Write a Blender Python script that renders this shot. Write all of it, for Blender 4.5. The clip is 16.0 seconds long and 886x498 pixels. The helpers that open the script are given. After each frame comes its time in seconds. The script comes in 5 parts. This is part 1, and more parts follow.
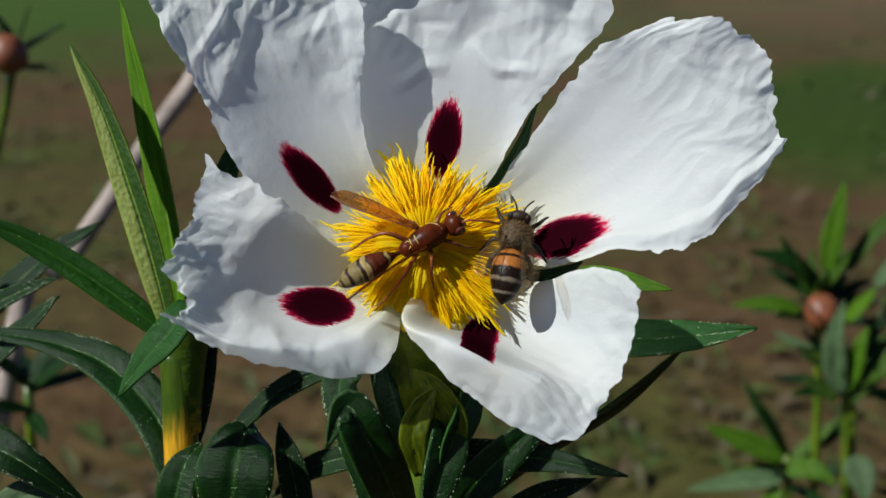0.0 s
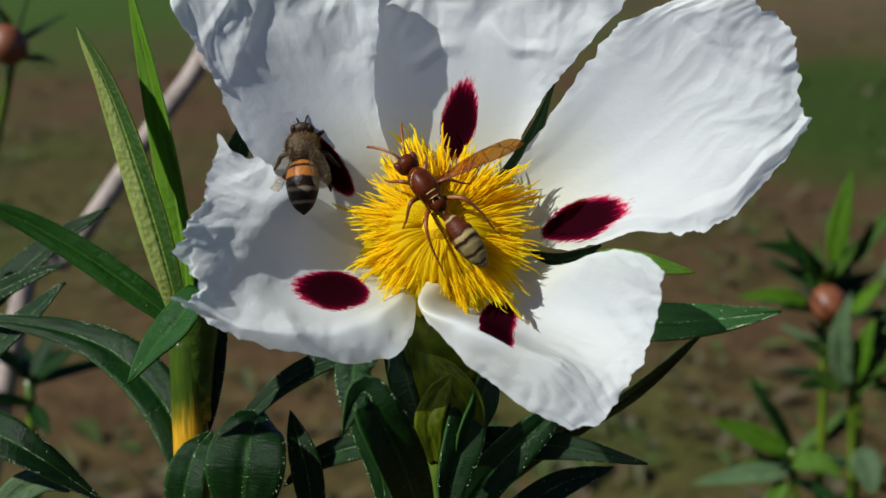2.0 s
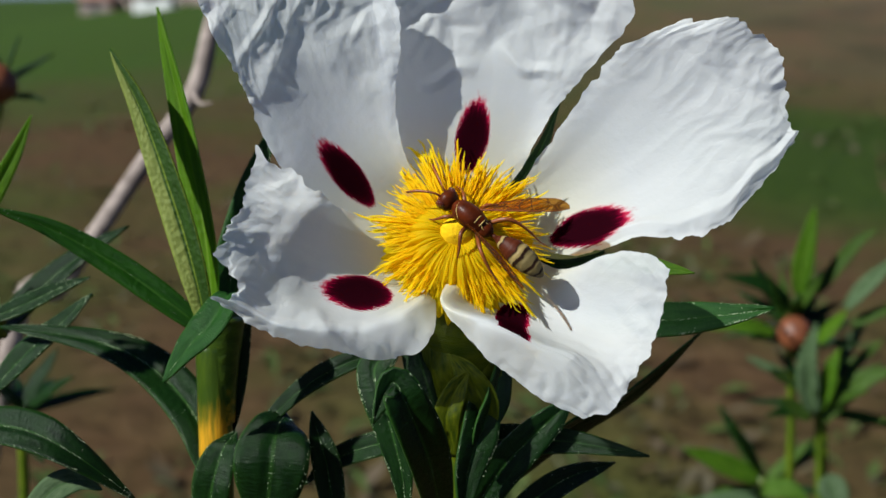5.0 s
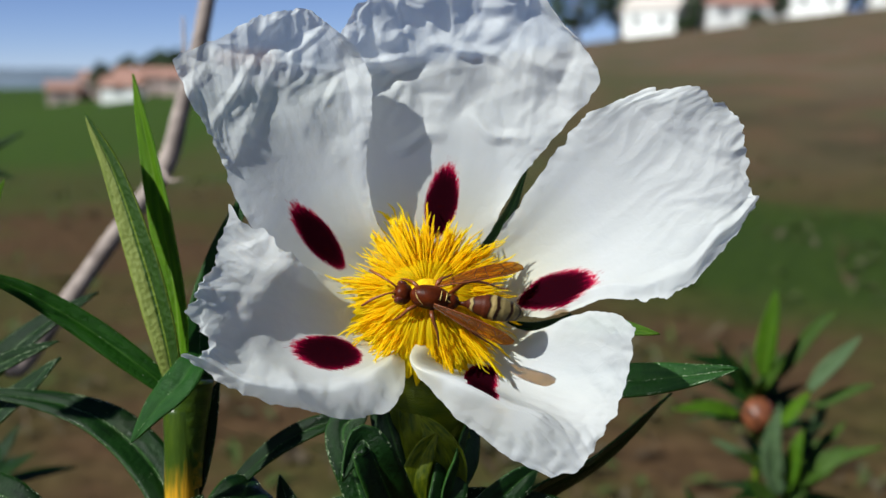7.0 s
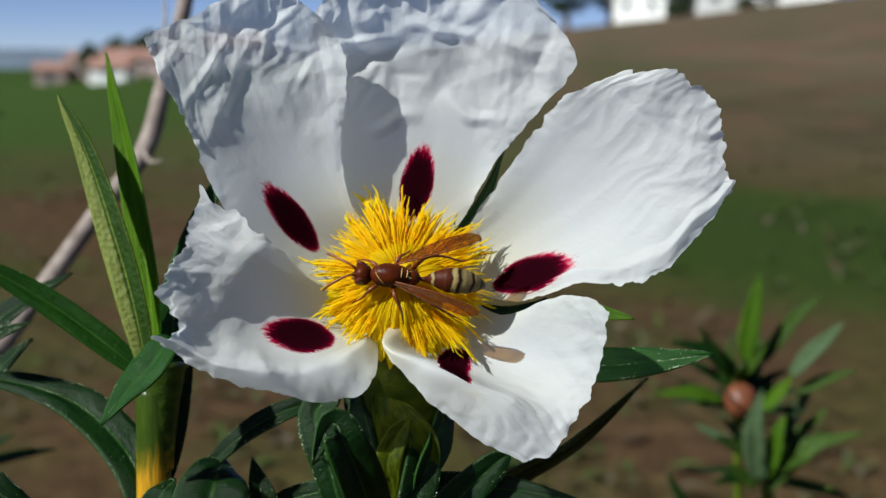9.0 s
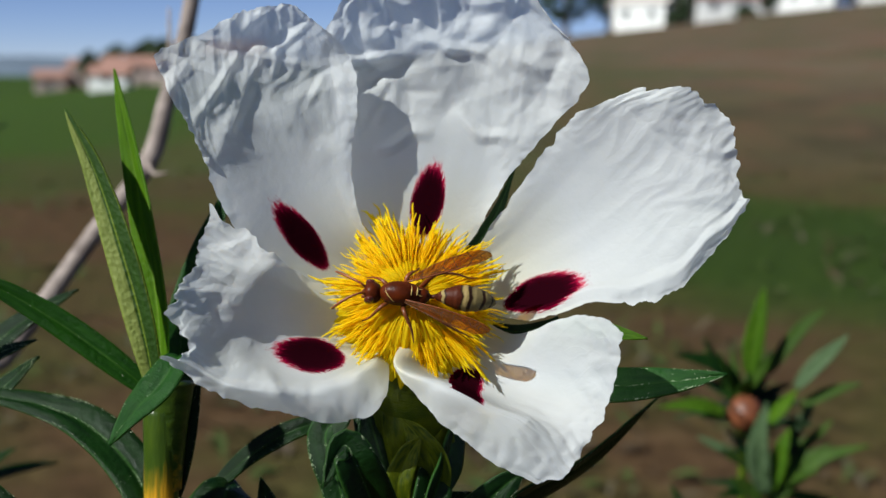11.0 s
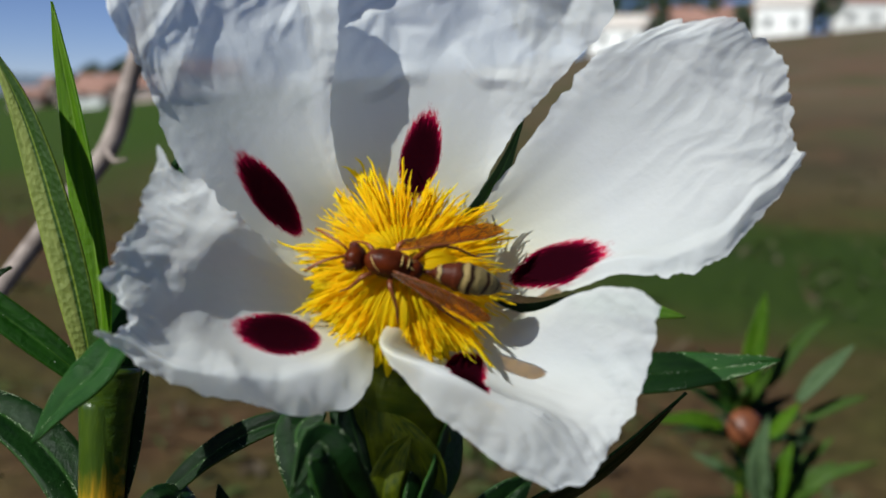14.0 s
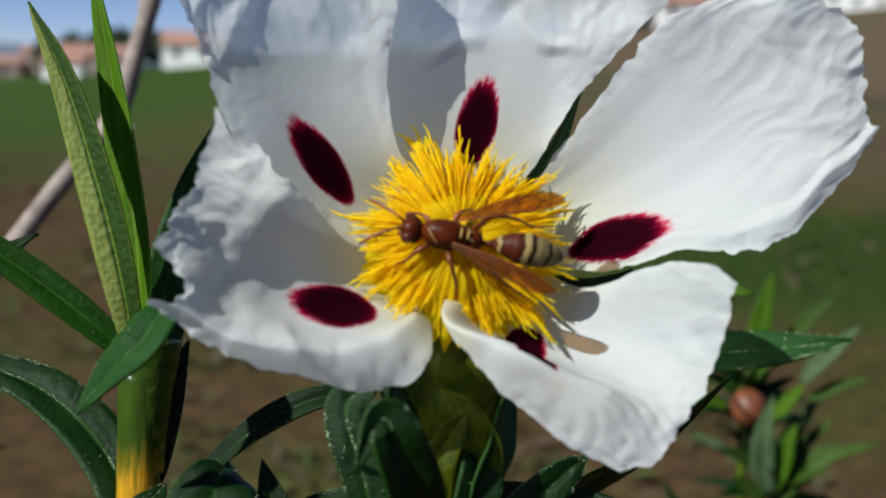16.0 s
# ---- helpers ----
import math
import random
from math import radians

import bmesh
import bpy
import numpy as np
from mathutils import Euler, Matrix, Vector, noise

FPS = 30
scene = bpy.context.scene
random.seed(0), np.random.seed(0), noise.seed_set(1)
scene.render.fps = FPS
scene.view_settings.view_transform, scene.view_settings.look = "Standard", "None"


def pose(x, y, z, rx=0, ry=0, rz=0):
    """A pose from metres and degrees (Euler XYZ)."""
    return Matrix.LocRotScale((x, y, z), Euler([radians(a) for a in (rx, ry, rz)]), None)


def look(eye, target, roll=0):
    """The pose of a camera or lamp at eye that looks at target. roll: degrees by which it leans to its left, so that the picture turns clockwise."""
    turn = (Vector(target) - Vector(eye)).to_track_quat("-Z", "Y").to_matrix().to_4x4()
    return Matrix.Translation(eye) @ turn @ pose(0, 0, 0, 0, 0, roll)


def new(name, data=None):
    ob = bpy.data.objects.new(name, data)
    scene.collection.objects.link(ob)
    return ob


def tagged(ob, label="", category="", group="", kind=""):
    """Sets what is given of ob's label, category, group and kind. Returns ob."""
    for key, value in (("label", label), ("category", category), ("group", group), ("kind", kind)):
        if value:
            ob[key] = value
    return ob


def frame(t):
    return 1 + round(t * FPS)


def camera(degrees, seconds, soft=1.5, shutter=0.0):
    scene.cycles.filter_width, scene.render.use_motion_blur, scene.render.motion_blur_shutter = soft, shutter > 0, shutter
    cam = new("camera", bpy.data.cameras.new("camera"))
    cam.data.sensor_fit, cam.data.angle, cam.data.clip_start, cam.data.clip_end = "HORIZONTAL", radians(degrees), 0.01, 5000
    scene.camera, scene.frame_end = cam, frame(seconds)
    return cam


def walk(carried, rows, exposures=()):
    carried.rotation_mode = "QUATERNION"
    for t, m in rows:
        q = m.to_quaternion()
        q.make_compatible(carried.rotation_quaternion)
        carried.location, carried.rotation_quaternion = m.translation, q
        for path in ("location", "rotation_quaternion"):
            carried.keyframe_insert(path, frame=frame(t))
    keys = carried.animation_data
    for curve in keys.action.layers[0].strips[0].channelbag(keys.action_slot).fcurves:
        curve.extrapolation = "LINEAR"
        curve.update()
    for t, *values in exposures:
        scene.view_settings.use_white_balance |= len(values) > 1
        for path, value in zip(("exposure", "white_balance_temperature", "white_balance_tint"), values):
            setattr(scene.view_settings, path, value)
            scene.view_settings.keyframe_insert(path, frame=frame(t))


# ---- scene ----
cam = camera(40.07, 16.0)
cam.data.dof.use_dof = True
cam.data.dof.focus_distance = 0.171
cam.data.dof.aperture_fstop = 25
PATH = [
    (0.0, look((0.01354, -0.17004, 0.79206), (0.00012, 0.02271, 0.74043), -0.82)),
    (0.5, look((0.01382, -0.16966, 0.79323), (0.00109, 0.02326, 0.74203), -0.80)),
    (1.0, look((0.00843, -0.16764, 0.79543), (-0.00249, 0.02469, 0.74170), 0.07)),
    (1.5, look((0.00989, -0.16792, 0.79318), (-0.00070, 0.02497, 0.74143), -0.31)),
    (2.0, look((0.01064, -0.16725, 0.78928), (-0.00222, 0.02543, 0.73722), -0.89)),
    (2.5, look((0.00683, -0.16791, 0.79227), (-0.00363, 0.02489, 0.74015), -0.26)),
    (3.0, look((0.00428, -0.16830, 0.79160), (-0.00588, 0.02405, 0.73777), 0.05)),
    (3.5, look((0.00576, -0.17182, 0.79085), (-0.00457, 0.02157, 0.74091), -0.70)),
    (4.0, look((0.00650, -0.17249, 0.78967), (0.00127, 0.02160, 0.74172), 0.05)),
    (4.2, look((0.00449, -0.17475, 0.78908), (-0.00243, 0.01962, 0.74244), -0.42)),
    (6.3, look((0.00081, -0.18312, 0.78326), (0.00064, 0.01360, 0.74722), -0.14)),
    (6.5, look((-0.00364, -0.18229, 0.78529), (-0.00355, 0.01518, 0.75361), 0.29)),
    (7.0, look((0.00209, -0.18444, 0.78243), (0.00209, 0.01339, 0.75309), 0.00)),
    (7.5, look((0.00016, -0.18437, 0.78372), (-0.00006, 0.01334, 0.75353), 0.32)),
    (8.0, look((0.00018, -0.18373, 0.78458), (0.00120, 0.01405, 0.75488), 0.73)),
    (8.5, look((0.00282, -0.18425, 0.78313), (0.00652, 0.01332, 0.75231), 0.68)),
    (9.0, look((0.00421, -0.18300, 0.78203), (0.00607, 0.01442, 0.75010), 0.45)),
    (9.2, look((0.00498, -0.18335, 0.78243), (0.00640, 0.01420, 0.75124), 0.44)),
    (11.3, look((0.00231, -0.18078, 0.78378), (0.00462, 0.01684, 0.75311), 0.57)),
    (11.5, look((0.00231, -0.18027, 0.78418), (0.00641, 0.01728, 0.75325), 0.74)),
    (12.0, look((-0.00035, -0.17605, 0.78005), (-0.00476, 0.02158, 0.74963), 0.10)),
    (12.5, look((-0.00268, -0.17048, 0.77853), (-0.00494, 0.02814, 0.75517), 0.27)),
    (13.0, look((-0.00309, -0.16168, 0.77478), (-0.00090, 0.03702, 0.75215), 0.38)),
    (13.5, look((-0.00272, -0.15523, 0.77231), (0.00183, 0.04308, 0.74673), 0.80)),
    (14.0, look((0.00033, -0.15363, 0.77153), (0.00630, 0.04444, 0.74447), 1.16)),
    (14.5, look((0.00001, -0.15348, 0.76973), (0.00203, 0.04453, 0.74164), 1.00)),
    (15.0, look((-0.00283, -0.15197, 0.77057), (0.00019, 0.04588, 0.74151), 1.32)),
    (15.5, look((-0.00357, -0.15109, 0.76978), (0.00132, 0.04678, 0.74106), 1.34)),
    (16.0, look((-0.00888, -0.14853, 0.77002), (0.00053, 0.04885, 0.73918), 2.16)),
]
walk(cam, PATH, ((0.0, -0.12), (4.0, -0.12), (7.0, -0.03), (8.0, -0.12), (9.0, -0.15), (11.5, -0.13), (12.5, -0.10), (13.0, -0.22), (14.0, -0.26), (14.5, -0.22), (16.0, -0.14)))

# ---- sky and sun ----
SUN_DIR = Vector((-0.60, -0.43, 0.67)).normalized()
world = bpy.data.worlds.new("sky")
scene.world = world
world.use_nodes = True
wn = world.node_tree.nodes
sky = wn.new("ShaderNodeTexSky")
sky.sky_type, sky.sun_disc = "NISHITA", False
sky.sun_elevation = math.asin(SUN_DIR.z)
sky.sun_rotation = math.atan2(SUN_DIR.x, SUN_DIR.y)
sky.air_density, sky.dust_density, sky.ozone_density, sky.altitude = 0.58, 0.0, 6.0, 3000
wn["Background"].inputs["Strength"].default_value = 0.098
tint = wn.new("ShaderNodeMix")
tint.data_type, tint.blend_type = "RGBA", "MULTIPLY"
tint.inputs[0].default_value, tint.inputs[7].default_value = 1.0, (1.12, 0.975, 1.0, 1)
world.node_tree.links.new(sky.outputs[0], tint.inputs[6])
world.node_tree.links.new(tint.outputs[2], wn["Background"].inputs["Color"])
sun_data = bpy.data.lights.new("sun", "SUN")
sun_data.energy, sun_data.angle, sun_data.color = 7.7, radians(0.8), (0.945, 0.985, 0.95)
sun = new("sun", sun_data)
sun.matrix_world = look(tuple(SUN_DIR * 20), (0, 0, 0.75))


# ---- materials ----
class Mat:
    """A small node builder."""

    def __init__(self, name):
        self.m = bpy.data.materials.new(name)
        self.m.use_nodes = True
        self.t = self.m.node_tree
        self.b = self.t.nodes["Principled BSDF"]
        self.out = self.t.nodes["Material Output"]

    def n(self, kind, **ins):
        node = self.t.nodes.new("ShaderNode" + kind)
        for key, value in ins.items():
            self.put(node.inputs[key.replace("_", " ")], value)
        return node

    def put(self, socket, value):
        if isinstance(value, bpy.types.NodeSocket):
            self.t.links.new(value, socket)
        elif isinstance(value, tuple) and len(value) == 3 and socket.type == "RGBA":
            socket.default_value = (*value, 1)
        else:
            socket.default_value = value

    def set(self, **ins):
        for key, value in ins.items():
            self.put(self.b.inputs[key.replace("_", " ")], value)
        return self

    def math(self, op, a, b=0.0, clamp=False):
        node = self.t.nodes.new("ShaderNodeMath")
        node.operation, node.use_clamp = op, clamp
        self.put(node.inputs[0], a)
        self.put(node.inputs[1], b)
        return node.outputs[0]

    def noise(self, vec, scale, detail=4.0, rough=0.55):
        return self.n("TexNoise", Vector=vec, Scale=scale, Detail=detail, Roughness=rough).outputs["Fac"]

    def ramp(self, fac, *stops):
        node = self.n("ValToRGB", Fac=fac)
        els = node.color_ramp.elements
        while len(els) < len(stops):
            els.new(0.5)
        for el, (pos, col) in zip(els, stops):
            el.position, el.color = pos, (*col, 1)
        return node.outputs[0]

    def mix(self, fac, a, b):
        node = self.t.nodes.new("ShaderNodeMix")
        node.data_type = "RGBA"
        self.put(node.inputs[0], fac)
        self.put(node.inputs[6], a)
        self.put(node.inputs[7], b)
        return node.outputs[2]

    def coord(self, kind="Object"):
        return self.n("TexCoord").outputs[kind]

    def uv(self, name):
        node = self.t.nodes.new("ShaderNodeUVMap")
        node.uv_map = name
        return node.outputs[0]

    def stretch(self, vec, scale):
        return self.n("Mapping", Vector=vec, Scale=scale).outputs[0]

    def bump(self, height, strength, distance):
        node = self.n("Bump", Height=height, Strength=strength, Distance=distance)
        self.put(self.b.inputs["Normal"], node.outputs[0])
        return node.outputs[0]

    def rand(self):
        return self.n("ObjectInfo").outputs["Random"]

    def translucent(self, fac, color, normal=None):
        tr = self.n("BsdfTranslucent", Color=color)
        if normal is not None:
            self.put(tr.inputs["Normal"], normal)
        mx = self.n("MixShader", Fac=fac)
        self.t.links.new(self.b.outputs[0], mx.inputs[1])
        self.t.links.new(tr.outputs[0], mx.inputs[2])
        self.t.links.new(mx.outputs[0], self.out.inputs[0])
        return self

    def thin(self, fac, color):
        """Lets part of the light straight through what is there so far."""
        old = self.out.inputs[0].links[0].from_socket
        tr = self.n("BsdfTransparent", Color=color)
        mx = self.n("MixShader", Fac=fac)
        self.t.links.new(old, mx.inputs[1])
        self.t.links.new(tr.outputs[0], mx.inputs[2])
        self.t.links.new(mx.outputs[0], self.out.inputs[0])
        return self

    def seethrough(self, fac, color):
        tr = self.n("BsdfTransparent", Color=color)
        mx = self.n("MixShader", Fac=fac)
        self.t.links.new(self.b.outputs[0], mx.inputs[1])
        self.t.links.new(tr.outputs[0], mx.inputs[2])
        self.t.links.new(mx.outputs[0], self.out.inputs[0])
        return self


def petal_material():
    k = Mat("petal_white_crepe")
    grain, spot = k.uv("grain"), k.uv("blotch")
    sep = k.n("SeparateXYZ", Vector=spot)
    sx, sy = sep.outputs[0], sep.outputs[1]
    streak = k.noise(k.stretch(spot, (0.9, 9.0, 1.0)), 2.2, 3.0, 0.7)
    fine = k.noise(k.stretch(spot, (1.2, 22.0, 1.0)), 2.0, 2.0, 0.6)
    # pigment blotch: a blunt ellipse with a frayed rim along the veins
    r2 = k.math("ADD", k.math("POWER", k.math("ABSOLUTE", sx), 1.7), k.math("POWER", k.math("ABSOLUTE", sy), 1.8))
    fray = k.math("ADD", k.math("MULTIPLY", k.math("SUBTRACT", streak, 0.5), 1.3), k.math("MULTIPLY", k.math("SUBTRACT", fine, 0.5), 1.0))
    fray = k.math("MULTIPLY", fray, k.math("ADD", 0.5, k.math("MULTIPLY", k.math("MAXIMUM", sx, 0.0), 0.7)))
    edge = k.math("ADD", r2, fray)
    mask = k.ramp(edge, (0.95, (1, 1, 1)), (1.0, (0, 0, 0)))
    inner = k.ramp(k.math("ADD", edge, k.math("MULTIPLY", k.math("MAXIMUM", sx, 0.0), 0.16)), (0.45, (0.013, 0.001, 0.003)), (0.74, (0.030, 0.001, 0.005)), (0.88, (0.11, 0.001, 0.013)), (1.0, (0.42, 0.010, 0.05)))
    gsep = k.n("SeparateXYZ", Vector=grain)
    # Yellow tint towards the base paints in light reflected off the stamens.
    glow = k.ramp(gsep.outputs[0], (0.10, (1, 1, 1)), (0.36, (0, 0, 0)))
    soil = k.noise(k.stretch(grain, (5, 9, 1)), 1.0, 4.0)
    white = k.ramp(soil, (0.3, (0.91, 0.92, 0.915)), (0.7, (0.95, 0.955, 0.95)))
    white = k.mix(k.math("MULTIPLY", glow, 0.55), white, (0.88, 0.80, 0.42))
    col = k.mix(mask, white, inner)
    vein = k.noise(k.stretch(grain, (7.0, 60.0, 1.0)), 1.0, 3.0, 0.6)
    crepe = k.noise(k.coord(), 750.0, 4.0, 0.6)
    h = k.math("ADD", k.math("MULTIPLY", vein, 0.03), k.math("MULTIPLY", crepe, 0.55))
    warp = k.n("VectorMath")
    warp.operation = "ADD"
    k.put(warp.inputs[0], k.stretch(grain, (6, 15, 1)))
    k.put(warp.inputs[1], k.n("TexNoise", Vector=grain, Scale=5.0, Detail=2.0).outputs["Color"])
    cell = k.n("TexVoronoi", Vector=warp.outputs[0], Scale=1.0)
    cell.feature = "DISTANCE_TO_EDGE"
    line = k.ramp(cell.outputs["Distance"], (0.0, (0, 0, 0)), (0.05, (1, 1, 1)))
    outer = k.ramp(gsep.outputs[0], (0.35, (0, 0, 0)), (0.7, (1, 1, 1)))
    h = k.math("ADD", h, k.math("MULTIPLY", k.math("MULTIPLY", line, outer), 0.10))
    nor = k.bump(h, 0.26, 0.0006)
    k.set(Base_Color=col, Roughness=0.6, Specular_IOR_Level=k.math("MULTIPLY", k.math("SUBTRACT", 1.0, mask), 0.22))
    k.translucent(k.math("MULTIPLY", k.math("SUBTRACT", 1.0, k.math("MULTIPLY", mask, 0.85)), 0.58), col, nor)
    k.thin(k.math("MULTIPLY", k.math("SUBTRACT", 1.0, mask), 0.135), (0.97, 0.98, 1.0))
    return k.m


def leaf_material(name, dark, light, gloss, glow, vein=(0.028, 0.085, 0.012), other=None, net_amount=0.4):
    k = Mat(name)
    g = k.uv("grain")
    sep = k.n("SeparateXYZ", Vector=g)
    across = k.math("ABSOLUTE", sep.outputs[1])
    tone = k.noise(k.stretch(g, (6, 3, 1)), 1.0, 5.0)
    col = k.ramp(tone, (0.3, dark), (0.72, light))
    if other:
        half = k.ramp(k.math("ADD", k.math("MULTIPLY", sep.outputs[1], 0.5), 0.5), (0.38, (0, 0, 0)), (0.42, (1, 1, 1)))
        col = k.mix(half, col, k.ramp(tone, (0.3, other), (0.72, tuple(c * 1.6 for c in other))))
    rib = k.ramp(across, (0.02, (1, 1, 1)), (0.09, (0, 0, 0)))
    col = k.mix(k.math("MULTIPLY", rib, 0.55), col, vein)
    rim = k.ramp(across, (0.93, (0, 0, 0)), (0.99, (1, 1, 1)))
    col = k.mix(k.math("MULTIPLY", rim, 0.5), col, vein)
    tint = k.math("ADD", 0.8, k.math("MULTIPLY", k.rand(), 0.4))
    hsv = k.n("HueSaturation", Color=col, Value=tint)
    net = k.n("TexVoronoi", Vector=k.stretch(g, (58, 3.6, 1)), Scale=1.0)
    fine = k.noise(k.stretch(g, (230, 14, 1)), 1.0, 3.0, 0.7)
    h = k.math("ADD", k.math("MULTIPLY", net.outputs["Distance"], net_amount), k.math("MULTIPLY", fine, 0.5))
    nor = k.bump(h, 0.45, 0.0006)
    rough = k.ramp(fine, (0.35, (gloss, gloss, gloss)), (0.7, (gloss + 0.22,) * 3))
    k.set(Base_Color=hsv.outputs[0], Roughness=rough, Specular_IOR_Level=0.15)
    k.translucent(glow, k.n("HueSaturation", Color=hsv.outputs[0], Value=2.2, Saturation=1.1).outputs[0], nor)
    return k.m


def plain(name, a, b, rough=0.5, scale=300.0, bump=0.3, depth=0.0004, metal=0.0, spec=0.4):
    k = Mat(name)
    co = k.coord()
    f = k.noise(co, scale, 5.0)
    f2 = k.noise(co, scale * 0.17, 3.0)
    mixed = k.math("ADD", k.math("MULTIPLY", f, 0.6), k.math("MULTIPLY", f2, 0.4))
    k.set(Base_Color=k.ramp(mixed, (0.32, a), (0.68, b)), Roughness=rough, Metallic=metal, Specular_IOR_Level=spec)
    k.bump(f, bump, depth)
    return k.m


def stamen_material(name="stamen_yellow", clear=0.2, deep=1.0):
    k = Mat(name)
    g = k.uv("grain")
    sep = k.n("SeparateXYZ", Vector=g)
    tone = k.math("ADD", k.math("MULTIPLY", k.rand(), 0.5), k.math("MULTIPLY", k.noise(k.coord(), 900.0), 0.5))
    fil = k.ramp(tone, (0.2, (0.92, 0.63, 0.003)), (0.8, (0.98, 0.78, 0.008)))
    tip = k.ramp(tone, (0.2, (0.98, 0.76, 0.006)), (0.8, (1.0, 0.90, 0.04)))
    col = k.mix(k.ramp(sep.outputs[0], (0.65, (0, 0, 0)), (0.8, (1, 1, 1))), fil, tip)
    col = k.n("HueSaturation", Color=col, Value=deep).outputs[0]
    k.set(Base_Color=col, Roughness=0.6, Specular_IOR_Level=0.12)
    k.translucent(0.66, col)
    k.thin(clear, (1.0, 0.94, 0.35))
    return k.m


def banded(name, stops, rough, wobble=0.05, bump=0.25, scallop=0.0):
    """Bands along the body from the grain map."""
    k = Mat(name)
    sep = k.n("SeparateXYZ", Vector=k.uv("grain"))
    n = k.noise(k.coord(), 900.0, 4.0)
    u = k.math("ADD", sep.outputs[0], k.math("MULTIPLY", k.math("SUBTRACT", n, 0.5), wobble))
    if scallop:
        u = k.math("ADD", u, k.math("MULTIPLY", k.math("ABSOLUTE", k.math("SINE", k.math("MULTIPLY", sep.outputs[1], 12.566))), scallop))
    k.set(Base_Color=k.ramp(u, *stops), Roughness=rough, Specular_IOR_Level=0.12)
    k.bump(k.noise(k.coord(), 2600.0, 3.0), bump, 0.0002)
    return k.m


def wing_material(name, tint, amount, strong=0.7, see=(0.72, 0.38, 0.08)):
    k = Mat(name)
    g = k.uv("grain")
    cell = k.n("TexVoronoi", Vector=k.stretch(g, (5.5, 1.8, 1)), Scale=1.0)
    cell.feature = "DISTANCE_TO_EDGE"
    vein = k.ramp(cell.outputs["Distance"], (0.02, (1, 1, 1)), (0.05, (0, 0, 0)))
    col = k.mix(k.math("MULTIPLY", vein, 0.5), tint, tuple(c * 0.4 for c in tint))
    k.set(Base_Color=col, Roughness=0.3, Specular_IOR_Level=0.4)
    k.bump(cell.outputs["Distance"], 0.2, 0.0002)
    fac = k.math("MULTIPLY", k.math("SUBTRACT", 1.0, k.math("MULTIPLY", vein, strong)), amount)
    k.seethrough(fac, see)
    return k.m


PETAL = petal_material()
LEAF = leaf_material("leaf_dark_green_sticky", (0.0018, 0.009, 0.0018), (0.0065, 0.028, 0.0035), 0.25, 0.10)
# Brighter copy of LEAF, the light from behind put into its green.
LEAF_LIT = leaf_material("leaf_backlit_green", (0.007, 0.048, 0.002), (0.018, 0.092, 0.003), 0.34, 0.35, (0.05, 0.14, 0.01))
# Used for one midrib; the glint is put into its pale colour.
LEAF_PALE = leaf_material("midrib_pale_glint", (0.12, 0.20, 0.045), (0.22, 0.31, 0.09), 0.45, 0.30, (0.25, 0.33, 0.08))
# Lighter copy of LEAF, standing in for lit leaves under and behind the petals.
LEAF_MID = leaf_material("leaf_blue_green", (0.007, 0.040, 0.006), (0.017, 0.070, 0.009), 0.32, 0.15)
# Pale half left of the midrib: sunlight put into the leaf colour.
LEAF_TWO = leaf_material("leaf_half_sunlit", (0.13, 0.17, 0.030), (0.28, 0.32, 0.085), 0.42, 0.25, (0.26, 0.34, 0.03), (0.020, 0.050, 0.006), 0.9)
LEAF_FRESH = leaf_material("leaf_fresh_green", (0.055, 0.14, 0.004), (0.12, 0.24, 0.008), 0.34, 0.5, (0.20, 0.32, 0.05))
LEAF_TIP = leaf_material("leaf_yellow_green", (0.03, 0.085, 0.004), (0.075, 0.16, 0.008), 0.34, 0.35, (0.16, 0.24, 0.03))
LEAF_BACK = leaf_material("leaf_background_green", (0.026, 0.062, 0.008), (0.070, 0.125, 0.016), 0.36, 0.35)
LEAF_GREY = leaf_material("leaf_grey_green", (0.040, 0.075, 0.030), (0.095, 0.14, 0.065), 0.45, 0.2)
SEPAL = leaf_material("sepal_green_yellow", (0.012, 0.032, 0.002), (0.12, 0.14, 0.005), 0.22, 0.30, (0.14, 0.17, 0.008), None, 0.03)
STEM = plain("stem_green", (0.025, 0.060, 0.004), (0.10, 0.14, 0.008), 0.33, 220.0)
def joint_material():
    k = Mat("stem_yellow_joint")
    sep = k.n("SeparateXYZ", Vector=k.coord())
    n = k.noise(k.stretch(k.uv("grain"), (30, 9, 1)), 1.0, 4.0)
    u = k.math("ADD", k.math("MULTIPLY", sep.outputs[1], -10.0), k.math("MULTIPLY", k.math("SUBTRACT", n, 0.5), 0.1))
    warm = k.ramp(u, (0.285, (0, 0, 0)), (0.345, (1, 1, 1)), (0.375, (1, 1, 1)), (0.43, (0, 0, 0)))
    # Stem green is darkened here for the shade of a leaf over it.
    green = k.ramp(n, (0.3, (0.014, 0.034, 0.002)), (0.7, (0.042, 0.072, 0.004)))
    k.set(Base_Color=k.mix(warm, green, k.ramp(n, (0.42, (0.075, 0.10, 0.005)), (0.62, (0.50, 0.24, 0.012)))), Roughness=0.34, Specular_IOR_Level=0.3)
    k.bump(n, 0.4, 0.0006)
    return k.m


